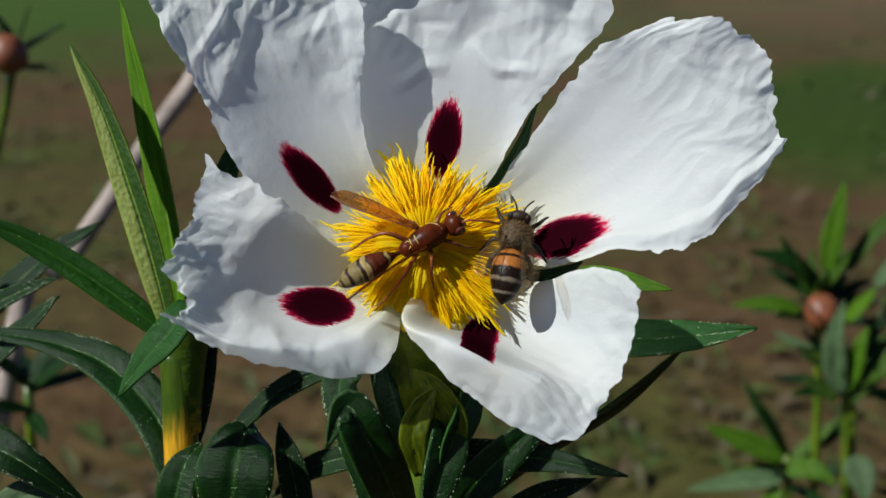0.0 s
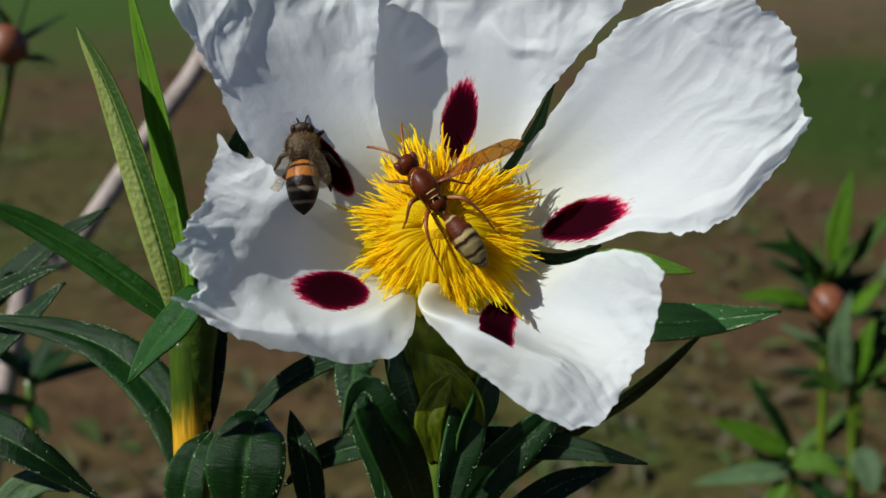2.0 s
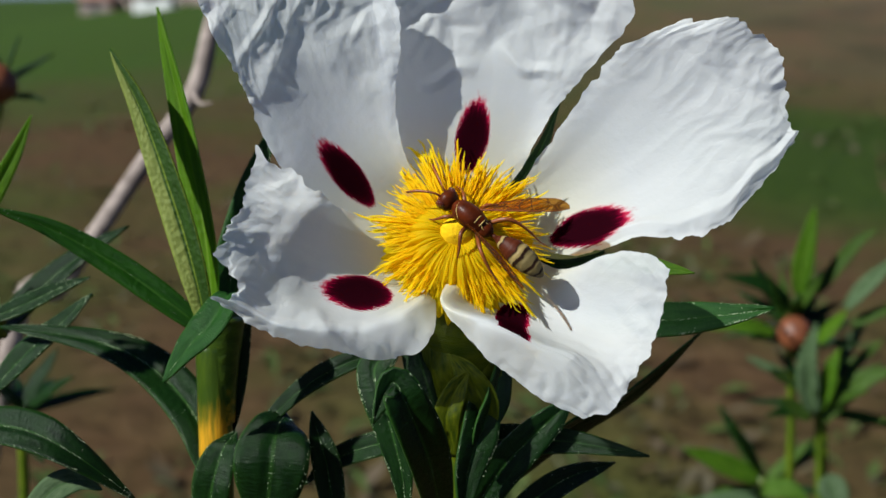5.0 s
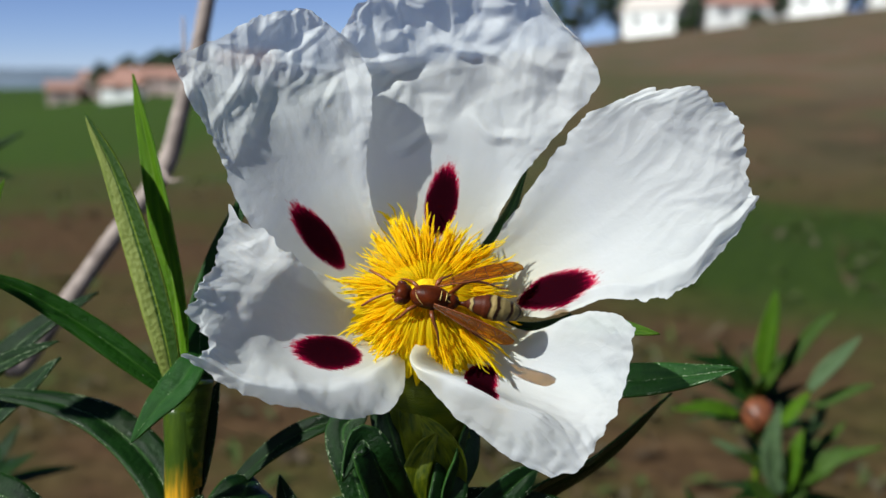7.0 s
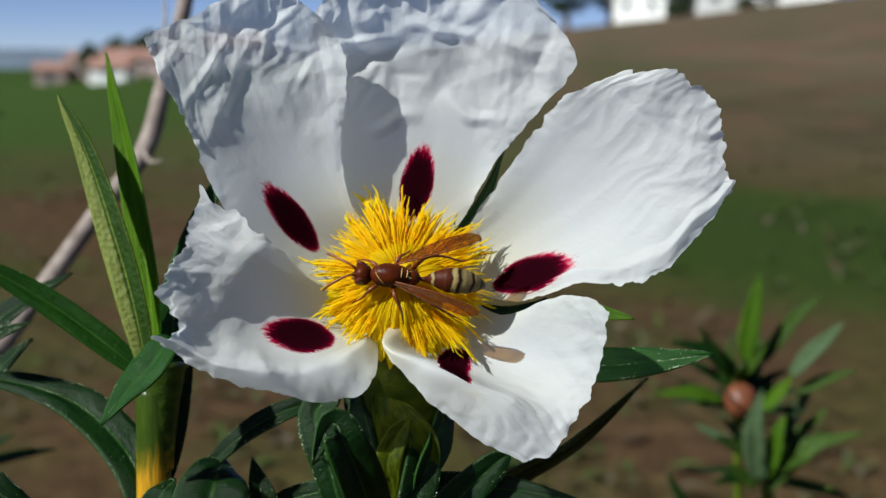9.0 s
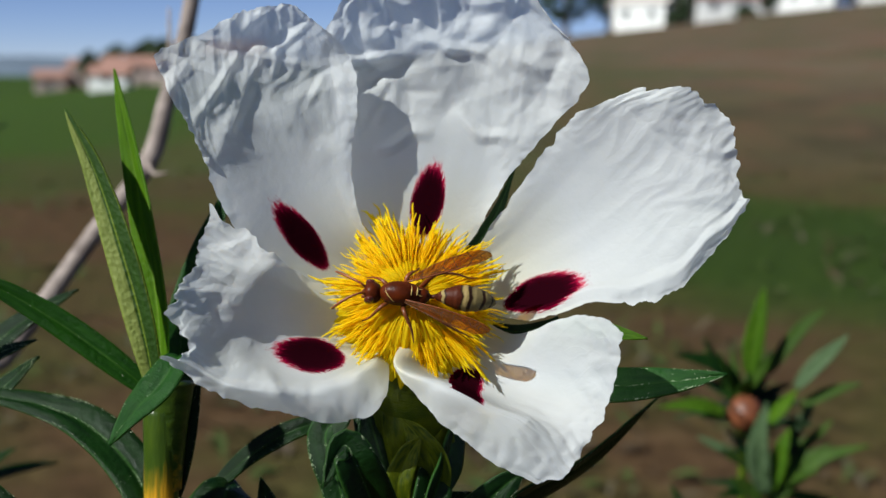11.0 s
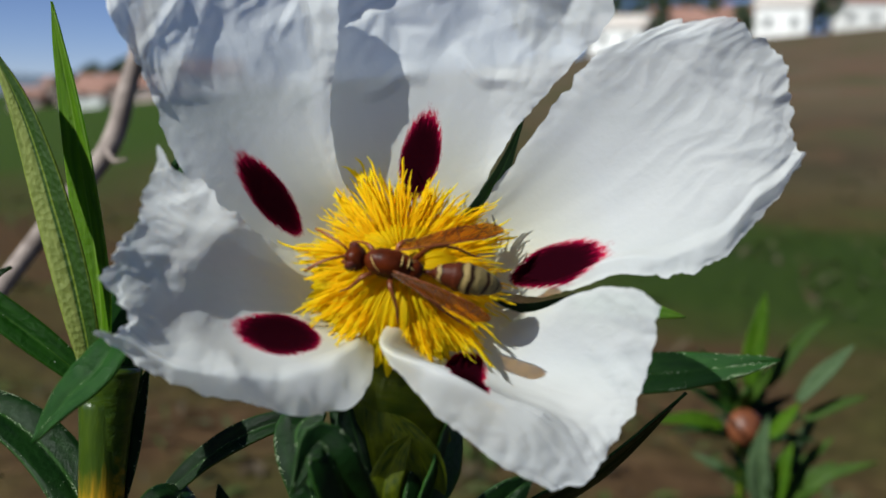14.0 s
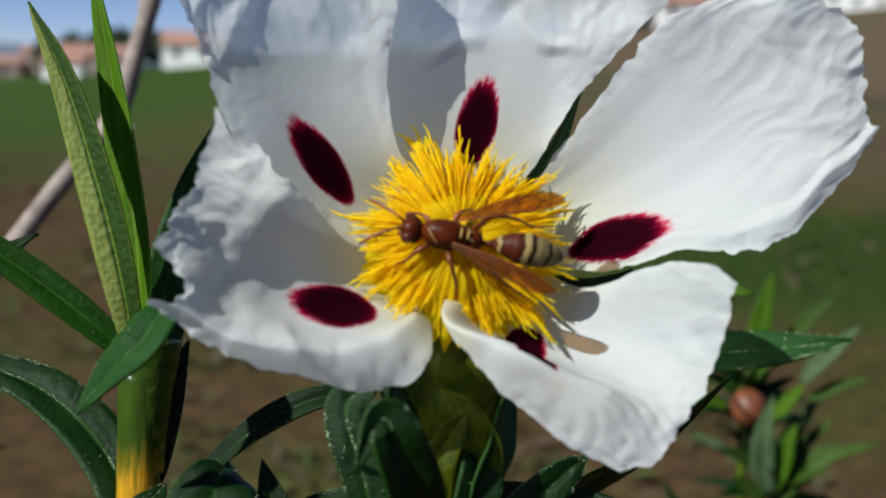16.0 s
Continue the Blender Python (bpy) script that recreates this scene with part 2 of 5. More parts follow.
STEM_JOINT = joint_material()
BARK = plain("bark_grey_brown", (0.11, 0.080, 0.068), (0.36, 0.29, 0.255), 0.75, 160.0, 0.7, 0.001)
BUD = plain("bud_reddish_brown", (0.075, 0.022, 0.009), (0.19, 0.058, 0.022), 0.5, 200.0)
STAMEN = stamen_material()
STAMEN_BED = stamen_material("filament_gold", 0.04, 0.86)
PISTIL = plain("stigma_yellow", (0.60, 0.34, 0.003), (0.74, 0.46, 0.005), 0.85, 1500.0, 0.6, 0.0004, 0.0, 0.15)
WASP = plain("wasp_rust_brown", (0.014, 0.003, 0.001), (0.105, 0.017, 0.003), 0.36, 520.0, 0.5, 0.0003, 0.0, 0.10)
WASP_LEG = plain("wasp_leg_orange_brown", (0.08, 0.018, 0.004), (0.24, 0.058, 0.008), 0.45, 800.0)
WASP_EYE = plain("wasp_eye_brown", (0.05, 0.010, 0.006), (0.10, 0.022, 0.012), 0.16, 2500.0)
CREAM = plain("wasp_cream_marking", (0.30, 0.19, 0.045), (0.44, 0.30, 0.09), 0.5, 1500.0)
_b, _c, _d, _p = (0.058, 0.011, 0.003), (0.24, 0.17, 0.065), (0.016, 0.006, 0.003), (0.135, 0.10, 0.040)
WASP_GASTER = banded("wasp_banded_abdomen", [(0.0, _d), (0.10, _b), (0.155, _b), (0.165, _c), (0.20, _c), (0.21, _d), (0.24, _b), (0.39, _b), (0.41, _d), (0.43, _c), (0.475, _c), (0.485, _d), (0.515, _d), (0.53, _p), (0.625, _p), (0.64, _d), (0.67, _d), (0.685, _p), (0.755, _p), (0.77, _d), (0.79, _d), (0.80, _p), (0.87, _p), (0.88, _d), (0.90, _p), (0.97, _b)], 0.5, 0.03, 0.4, 0.02)
_g = (0.26, 0.21, 0.14)
_k, _o, _w = (0.010, 0.005, 0.003), (0.26, 0.090, 0.018), (0.13, 0.10, 0.07)
BEE_ABDOMEN = banded("bee_banded_abdomen", [(0.0, _o), (0.22, _o), (0.24, _k), (0.275, _k), (0.295, _o), (0.40, _o), (0.42, _k), (0.53, _k), (0.55, _w), (0.57, _w), (0.60, _k), (0.70, _k), (0.72, _w), (0.735, _w), (0.76, _k), (1.0, _k)], 0.35, 0.05, 0.5)
BEE_ABDOMEN_DARK = banded("bee_dark_abdomen", [(0.0, (0.08, 0.045, 0.02)), (0.14, (0.08, 0.045, 0.02)), (0.18, _k), (0.31, _k), (0.32, _g), (0.34, _g), (0.36, _k), (0.51, _k), (0.52, _g), (0.54, _g), (0.56, _k), (0.70, _k), (0.71, _g), (0.73, _k), (1.0, _k)], 0.45, 0.02, 0.4)
BEE_DARK = plain("bee_dark_brown", (0.009, 0.005, 0.003), (0.032, 0.018, 0.009), 0.5, 1500.0, 0.3, 0.0004, 0.0, 0.2)
BEE_THORAX = plain("bee_thorax_brown", (0.035, 0.021, 0.009), (0.10, 0.062, 0.028), 0.8, 1500.0, 0.8, 0.0005)
BEE_FUZZ = plain("bee_fuzz_tan", (0.06, 0.034, 0.013), (0.17, 0.10, 0.040), 0.9, 800.0, 0.2, 0.0004, 0.0, 0.05)
BEE_FUZZ_TAN = plain("bee_fuzz_pale", (0.14, 0.08, 0.028), (0.32, 0.20, 0.08), 0.9, 800.0, 0.2, 0.0004, 0.0, 0.05)
POLLEN = plain("pollen_orange_yellow", (0.72, 0.40, 0.02), (0.90, 0.60, 0.06), 0.8, 1800.0, 0.8, 0.0005)
WING_AMBER = wing_material("wasp_wing_amber", (0.10, 0.030, 0.002), 0.52)
WING_CLEAR = wing_material("bee_wing_clear", (0.16, 0.11, 0.06), 0.9, 0.3, (0.96, 0.91, 0.83))


def ground_material():
    k = Mat("soil_and_weeds")
    co = k.coord()
    big = k.noise(co, 0.05, 3.0)
    mid = k.noise(co, 0.9, 5.0)
    small = k.noise(co, 14.0, 6.0, 0.65)
    soil = k.ramp(small, (0.25, (0.030, 0.016, 0.007)), (0.5, (0.064, 0.036, 0.016)), (0.8, (0.112, 0.066, 0.033)))
    grass = k.ramp(small, (0.25, (0.014, 0.034, 0.003)), (0.75, (0.042, 0.082, 0.008)))
    sep = k.n("SeparateXYZ", Vector=co)
    far = k.ramp(k.math("MULTIPLY", sep.outputs[1], 0.01), (0.062, (0, 0, 0)), (0.085, (1, 1, 1)))
    left = k.ramp(k.math("ADD", k.math("MULTIPLY", sep.outputs[0], 0.02), 0.5), (0.42, (1, 1, 1)), (0.62, (0, 0, 0)))
    cover = k.math("ADD", k.math("MULTIPLY", mid, 0.75), k.math("MULTIPLY", big, 0.25))
    patch = k.ramp(cover, (0.42, (0, 0, 0)), (0.58, (1, 1, 1)))
    green = k.math("ADD", k.math("MULTIPLY", patch, 0.55), k.math("MULTIPLY", k.math("MULTIPLY", far, left), 0.6), True)
    px, py = sep.outputs[0], k.math("ADD", sep.outputs[1], k.math("MULTIPLY", k.math("SUBTRACT", mid, 0.5), 2.0))
    bank = k.math("MULTIPLY", k.ramp(k.math("MULTIPLY", py, 0.1), (0.33, (0, 0, 0)), (0.42, (1, 1, 1)), (0.62, (1, 1, 1)), (0.67, (0, 0, 0))), k.ramp(k.math("MULTIPLY", px, 0.25), (0.1, (0, 0, 0)), (0.24, (1, 1, 1))))
    strip = k.math("MULTIPLY", k.ramp(k.math("MULTIPLY", py, 0.02), (0.18, (0, 0, 0)), (0.26, (1, 1, 1))), left)
    green = k.math("MAXIMUM", green, k.math("MULTIPLY", k.math("MAXIMUM", bank, strip), 0.9))
    lush = k.ramp(small, (0.25, (0.012, 0.027, 0.003)), (0.75, (0.034, 0.056, 0.007)))
    near = k.mix(k.math("MULTIPLY", bank, 0.9), k.mix(green, soil, grass), lush)
    dry = k.ramp(k.math("ADD", k.math("MULTIPLY", big, 0.4), k.math("MULTIPLY", mid, 0.6)), (0.34, (0.050, 0.043, 0.031)), (0.5, (0.108, 0.079, 0.050)), (0.66, (0.068, 0.067, 0.030)))
    dry = k.mix(k.ramp(k.math("MULTIPLY", py, 0.02), (0.24, (1, 1, 1)), (0.36, (0, 0, 0))), dry, k.ramp(mid, (0.4, (0.040, 0.036, 0.020)), (0.6, (0.085, 0.058, 0.036))))
    clod = k.noise(k.stretch(co, (1.0, 0.35, 1.0)), 0.75, 6.0, 0.7)
    dry = k.mix(k.ramp(clod, (0.44, (0, 0, 0)), (0.58, (0.85, 0.85, 0.85))), dry, (0.118, 0.063, 0.040))
    dry = k.mix(k.ramp(k.noise(k.stretch(co, (1.0, 0.35, 1.0)), 0.4, 5.0, 0.65), (0.48, (0, 0, 0)), (0.60, (0.75, 0.75, 0.75))), dry, (0.052, 0.060, 0.026))
    right = k.math("MULTIPLY", far, k.math("SUBTRACT", 1.0, left))
    k.set(Base_Color=k.mix(right, near, dry), Roughness=0.95, Specular_IOR_Level=0.1)
    k.bump(small, 0.8, 0.03)
    return k.m


GROUND = ground_material()
WALL_WHITE = plain("white_plaster", (0.70, 0.69, 0.67), (0.82, 0.81, 0.79), 0.85, 1.2, 0.2, 0.01)
# Terracotta with less saturation, so the colour carries the distance haze.
ROOF_TILE = plain("hazed_terracotta_tile", (0.24, 0.12, 0.09), (0.37, 0.21, 0.165), 0.85, 3.0, 0.5, 0.03)
# Pale roof colour stands in for strong sun on the roof.
ROOF_PALE = plain("sunlit_pale_roof", (0.46, 0.40, 0.36), (0.60, 0.54, 0.49), 0.85, 3.0, 0.5, 0.03)
# Dull rose in place of white: haze on far walls, shade on the nearest.
WALL_ROSE = plain("rose_plaster_haze_shade", (0.30, 0.22, 0.20), (0.46, 0.36, 0.33), 0.9, 0.8, 0.3, 0.02)
# Blue-grey of the ridge is distance haze mixed into the base colour.
FAR_WOOD = plain("hazy_wooded_ridge", (0.075, 0.10, 0.135), (0.11, 0.14, 0.18), 0.95, 0.02, 0.5, 1.0)
PANE_DARK = plain("window_dark", (0.02, 0.025, 0.03), (0.05, 0.055, 0.06), 0.1, 1.0, 0.0)
TREE_LEAF = plain("tree_dark_green", (0.014, 0.028, 0.010), (0.045, 0.075, 0.025), 0.8, 2.0, 0.6, 0.05)


# ---- builders ----
FL = Matrix(((1, 0, 0, 0), (0, 0.1461, -0.9893, 0), (0, 0.9893, 0.1461, 0.75), (0, 0, 0, 1)))
AXIS = Vector((0.0, 0.42, 0.91)).normalized()


def thing(name, label, category, m=None, group=""):
    ob = new(name)
    ob.empty_display_size = 0.01
    ob.matrix_world = m if m is not None else FL
    return tagged(ob, label, category, group)


def part(name, bm, material, parent, label="", smooth=True, scale=0.001):
    """One mesh object under a thing or part. The bmesh is in millimetres of the parent's space."""
    me = bpy.data.meshes.new(name)
    if scale != 1:
        bm.transform(Matrix.Scale(scale, 4))
    bm.to_mesh(me)
    bm.free()
    me.materials.append(material)
    if smooth:
        me.polygons.foreach_set("use_smooth", [True] * len(me.polygons))
    ob = new(name, me)
    ob.parent = parent
    return tagged(ob, label)


def spline(points, u):
    """A smooth curve through the points, u from 0 to 1."""
    p = [Vector(q) for q in points]
    x = min(max(u, 0.0), 1.0) * (len(p) - 1)
    i = min(int(x), len(p) - 2)
    f = x - i
    a, b, c, d = p[max(i - 1, 0)], p[i], p[i + 1], p[min(i + 2, len(p) - 1)]
    if i == 0:
        a = b * 2 - c
    if i == len(p) - 2:
        d = c * 2 - b
    return 0.5 * (2 * b + (c - a) * f + (2 * a - 5 * b + 4 * c - d) * f * f + (3 * b - a - 3 * c + d) * f**3)


def sheet(rows, grain, extra=None):
    """A grid of points as a bmesh, with its grain map and, for petals, the blotch map."""
    bm = bmesh.new()
    vs = [[bm.verts.new(p) for p in row] for row in rows]
    g = bm.loops.layers.uv.new("grain")
    e = bm.loops.layers.uv.new("blotch") if extra else None
    for i in range(len(vs) - 1):
        for j in range(len(vs[0]) - 1):
            f = bm.faces.new((vs[i][j], vs[i][j + 1], vs[i + 1][j + 1], vs[i + 1][j]))
            for loop, (a, b) in zip(f.loops, ((i, j), (i, j + 1), (i + 1, j + 1), (i + 1, j))):
                loop[g].uv = grain(a, b)
                if extra:
                    loop[e].uv = extra[a][b]
    return bm


def tube(points, radii, sides=8, steps=16, cap=True, flat=1.0, up=None):
    """A tapered round rod through the points, with its grain map along it."""
    bm = bmesh.new()
    g = bm.loops.layers.uv.new("grain")
    rings, n = [], steps
    ref = Vector(up) if up else Vector((0.13, 0.31, 0.94))
    for i in range(n + 1):
        u = i / n
        p = spline(points, u)
        t = (spline(points, min(u + 0.02, 1)) - spline(points, max(u - 0.02, 0))).normalized()
        s = t.cross(ref)
        s = s.normalized() if s.length > 1e-4 else t.orthogonal().normalized()
        w = s.cross(t)
        r = spline([(q, 0, 0) for q in radii], u).x
        rings.append([bm.verts.new(p + s * (r * math.cos(a)) + w * (r * flat * math.sin(a))) for a in [2 * math.pi * k / sides for k in range(sides)]])
    for i in range(n):
        for k in range(sides):
            f = bm.faces.new((rings[i][k], rings[i][(k + 1) % sides], rings[i + 1][(k + 1) % sides], rings[i + 1][k]))
            for loop, (a, b) in zip(f.loops, ((i, k), (i, k + 1), (i + 1, k + 1), (i + 1, k))):
                loop[g].uv = (a / n, b / sides)
    if cap:
        bm.faces.new(rings[0][::-1])
        bm.faces.new(rings[-1])
    bmesh.ops.recalc_face_normals(bm, faces=bm.faces)
    return bm


def lump(centre, radii, turn=(0, 0, 0), rough=0.0, seed=0, segs=18):
    """A rounded body with uneven surface, and a grain map along its x."""
    bm = bmesh.new()
    bmesh.ops.create_uvsphere(bm, u_segments=segs, v_segments=segs * 2 // 3, radius=1)
    m = Matrix.LocRotScale(centre, Euler([radians(a) for a in turn]), radii)
    g = bm.loops.layers.uv.new("grain")
    for f in bm.faces:
        for loop in f.loops:
            loop[g].uv = (loop.vert.co.x * 0.5 + 0.5, math.atan2(loop.vert.co.y, loop.vert.co.z) / 6.283)
    if rough:
        for v in bm.verts:
            v.co *= 1 + rough * noise.noise(v.co * 2.3 + Vector((seed, 0, 0)))
    bm.transform(m)
    return bm


RESIN = plain("sticky_resin_bead", (0.30, 0.38, 0.22), (0.50, 0.56, 0.38), 0.2, 900.0, 0.1, 0.0001, 0.0, 1.0)
SHEET_ROWS = []


def resin_beads(ob, rows, seed, amount):
    """Tiny sticky drops along the midrib and the margins of a leaf."""
    rnd = random.Random(seed)
    verts, faces = [], []
    n, m = len(rows) - 1, len(rows[0]) - 1
    for _ in range(amount):
        u = rnd.uniform(0.06, 0.97)
        if noise.noise(Vector((u * 7, seed, 0))) < rnd.uniform(-0.25, 0.3):
            continue
        v = rnd.choice((0.5, 0.5, 0.03, 0.97, 0.97)) + rnd.gauss(0, 0.022)
        if rnd.random() < 0.05:
            v = rnd.random()
        x, y = u * n, min(max(v, 0), 1) * m
        i, j = min(int(x), n - 1), min(int(y), m - 1)
        a = rows[i][j].lerp(rows[i + 1][j], x - i)
        b = rows[i][j + 1].lerp(rows[i + 1][j + 1], x - i)
        up = (rows[i][j + 1] - rows[i][j]).cross(rows[i + 1][j] - rows[i][j])
        up = up.normalized() * (0.22 if up.z >= 0 else -0.22) if up.length > 0 else Vector((0, 0, 0))
        c = a.lerp(b, y - j) + up
        q = rnd.uniform(0.035, 0.10)
        k = len(verts)
        verts += [tuple((c + Vector(d) * q) * 0.001) for d in ((1, 0, 0), (0, 1, 0), (-1, 0, 0), (0, -1, 0), (0, 0, 1), (0, 0, -1))]
        for e in range(4):
            faces += [(k + e, k + (e + 1) % 4, k + 4), (k + (e + 1) % 4, k + e, k + 5)]
    me = bpy.data.meshes.new("resin")
    me.from_pydata(verts, [], faces)
    me.materials.append(RESIN)
    me.polygons.foreach_set("use_smooth", [True] * len(me.polygons))
    drops = new("resin", me)
    drops.parent = ob
    tagged(drops, "shiny sticky resin drops", kind="stuff")


def leaf_sheet(pts, width, fold=18, face=(0, 0, 1), droop=0.1, twist=0.0, blunt=0.75, seed=0, n=26, m=10):
    rows = []
    for i in range(n + 1):
        u = i / n
        p = spline(pts, u)
        t = (spline(pts, min(u + 0.03, 1)) - spline(pts, max(u - 0.03, 0))).normalized()
        nn = Vector(face)
        nn = (nn - t * nn.dot(t)).normalized()
        nn.rotate(Matrix.Rotation(radians(twist) * u, 3, t))
        s = t.cross(nn)
        w = 0.5 * width * max(0.02, (math.sin(math.pi * min(1, (0.06 + 0.94 * u)) ** blunt)) ** 0.8)
        row = []
        for j in range(m + 1):
            v = 2 * j / m - 1
            up = abs(v) * math.tan(radians(fold)) - droop * v * v
            if j == m // 2:
                up -= 0.05
            q = p + s * (v * w) + nn * (w * up)
            q += nn * (0.045 * width * noise.noise(Vector((u * 5, v * 1.5, seed))) + 0.012 * width * noise.noise(Vector((u * 19, v * 5, seed))))
            row.append(q)
        rows.append(row)
    SHEET_ROWS[:] = [rows]
    return sheet(rows, lambda a, b: (a / n, 2 * b / m - 1))


LEAF_COUNT = [0]


def leaf(parent, pts, width, material, fold=18, face=(0, 0, 1), label="", twist=0.0, blunt=0.75, thick=0.35, rib=None, droop=0.1, beads=0):
    LEAF_COUNT[0] += 1
    seed = LEAF_COUNT[0] * 3.7
    ob = part("leaf", leaf_sheet(pts, width, fold, face, droop, twist, blunt, seed), material, parent, label)
    mod = ob.modifiers.new("thickness", "SOLIDIFY")
    mod.thickness, mod.offset = thick * 0.001, 0
    if beads:
        resin_beads(ob, SHEET_ROWS[0], LEAF_COUNT[0], beads)
    if rib is not None:
        line = [spline(pts, k / 6) - Vector(face) * (0.2 + 0.04 * width) for k in range(7)]
        part("midrib", tube(line, [0.045 * width, 0.035 * width, 0.012 * width], 6, 14), rib, ob)
    return ob


# ---- ground, distance ----
def land(x, y):
    k = min(max((y - 6) / 144, 0), 1)
    h = k * (1.7 + 18.5 * min(max(x / max(y, 12), -0.5), 0.8))
    if y > 165:
        h -= min(1, (y - 165) / 500) * (26 + 0.0 * x)
    near = max(0, 1 - abs(y) / 40)
    return h + near * 0.05 * noise.noise(Vector((x * 0.9, y * 0.9, 3))) + (1 - near) * k * 0.5 * noise.noise(Vector((x * 0.05, y * 0.05, 8)))


def build_ground():
    ys = [-400, -120, -40, -14] + [-6 + 0.5 * i for i in range(33)] + [11 * 1.07**i for i in range(1, 85)]
    xs = sorted([s * 0.6 * i for i in range(16) for s in (1, -1) if i or s > 0] + [s * 9.6 * 1.16**i for i in range(42) for s in (1, -1)])
    me = bpy.data.meshes.new("ground")
    verts = [(x, y, land(x, y)) for y in ys for x in xs]
    w = len(xs)
    faces = [(r * w + c, r * w + c + 1, (r + 1) * w + c + 1, (r + 1) * w + c) for r in range(len(ys) - 1) for c in range(w - 1)]
    me.from_pydata(verts, [], faces)
    me.materials.append(GROUND)
    me.polygons.foreach_set("use_smooth", [True] * len(me.polygons))
    tagged(new("ground", me), "brown soil and patchy green weeds sloping to a hill", "ground", kind="structure")


build_ground()


def litter_material():
    k = Mat("weeds_and_litter")
    pick = k.n("NewGeometry").outputs["Random Per Island"]
    col = k.ramp(pick, (0.0, (0.020, 0.048, 0.008)), (0.3, (0.048, 0.075, 0.016)), (0.45, (0.065, 0.055, 0.034)), (0.62, (0.060, 0.034, 0.017)), (0.8, (0.085, 0.068, 0.048)), (1.0, (0.034, 0.060, 0.012)))
    k.set(Base_Color=k.mix(k.math("MULTIPLY", k.noise(k.coord(), 60.0), 0.4), col, (0.05, 0.04, 0.02)), Roughness=0.8, Specular_IOR_Level=0.15)
    return k.m


def ground_weeds(count=1500):
    """Low weeds, fallen leaves and dry stalks in loose clumps."""
    rnd = random.Random(11)
    verts, faces = [], []
    for _ in range(count):
        y = 1.0 + 8.0 * rnd.random() ** 1.6
        x = rnd.uniform(-0.62, 0.72) * (y + 0.4)
        if noise.noise(Vector((x * 1.3, y * 1.3, 5))) < rnd.uniform(-0.35, 0.3):
            continue
        z = land(x, y)
        size = rnd.uniform(0.025, 0.075)
        for _ in range(rnd.randrange(2, 7)):
            a, lift = rnd.uniform(0, 6.283), rnd.uniform(0.05, 0.8)
            d = Vector((math.cos(a), math.sin(a), lift)) * size
            c = Vector((x + rnd.gauss(0, size), y + rnd.gauss(0, size), z + 0.004))
            w = Vector((-d.y, d.x, 0)).normalized() * size * rnd.uniform(0.12, 0.3)
            k = len(verts)
            verts += [tuple(p) for p in (c, c + d * 0.5 + w + Vector((0, 0, 0.1 * size)), c + d, c + d * 0.5 - w + Vector((0, 0, 0.1 * size)))]
            faces.append((k, k + 1, k + 2, k + 3))
    me = bpy.data.meshes.new("weeds")
    me.from_pydata(verts, [], faces)
    me.materials.append(litter_material())
    tagged(new("weeds", me), "low green weeds and dry leaf litter on bare soil", "weeds", kind="stuff")


ground_weeds()


def box(a, b):
    bm = bmesh.new()
    bmesh.ops.create_cube(bm, size=1)
    bm.transform(Matrix.LocRotScale([(p + q) / 2 for p, q in zip(a, b)], None, [q - p for p, q in zip(a, b)]))
    return bm


def house(x, y, w, d, h, rise, turn, label, tiles=None, walls=None):
    ob = thing("house", label, "house", pose(x, y, land(x, y) - 0.6, 0, 0, turn), "houses of the village")
    part("wall", box((-w / 2, -d / 2, 0), (w / 2, d / 2, h + 0.6)), walls or WALL_WHITE, ob, "rose plastered wall, haze and shade in its colour" if walls else "white plastered wall", False, 1)
    bm = bmesh.new()
    e = 0.35
    a = [bm.verts.new(p) for p in ((-w / 2 - e, -d / 2 - e, h + 0.6), (w / 2 + e, -d / 2 - e, h + 0.6), (w / 2 + e, d / 2 + e, h + 0.6), (-w / 2 - e, d / 2 + e, h + 0.6), (-w / 2 - e, 0, h + 0.6 + rise), (w / 2 + e, 0, h + 0.6 + rise))]
    for f in ((0, 1, 5, 4), (2, 3, 4, 5), (1, 2, 5), (3, 0, 4), (3, 2, 1, 0)):
        bm.faces.new([a[i] for i in f])
    part("roof", bm, tiles or ROOF_TILE, ob, "roof coloured pale as if sunlit" if tiles else "orange clay tile roof, paled for haze", False, 1)
    for i in range(max(1, int(w / 3))):
        cx = -w / 2 + (i + 0.5) * w / max(1, int(w / 3))
        win = part("window", box((cx - 0.45, -d / 2 - 0.03, 1.7), (cx + 0.45, -d / 2 + 0.1, 2.7)), PANE_DARK, ob, "small dark window", False, 1)
        part("sill", box((cx - 0.55, -d / 2 - 0.1, 1.6), (cx + 0.55, -d / 2 + 0.05, 1.69)), WALL_WHITE, win, "", False, 1)
    return ob


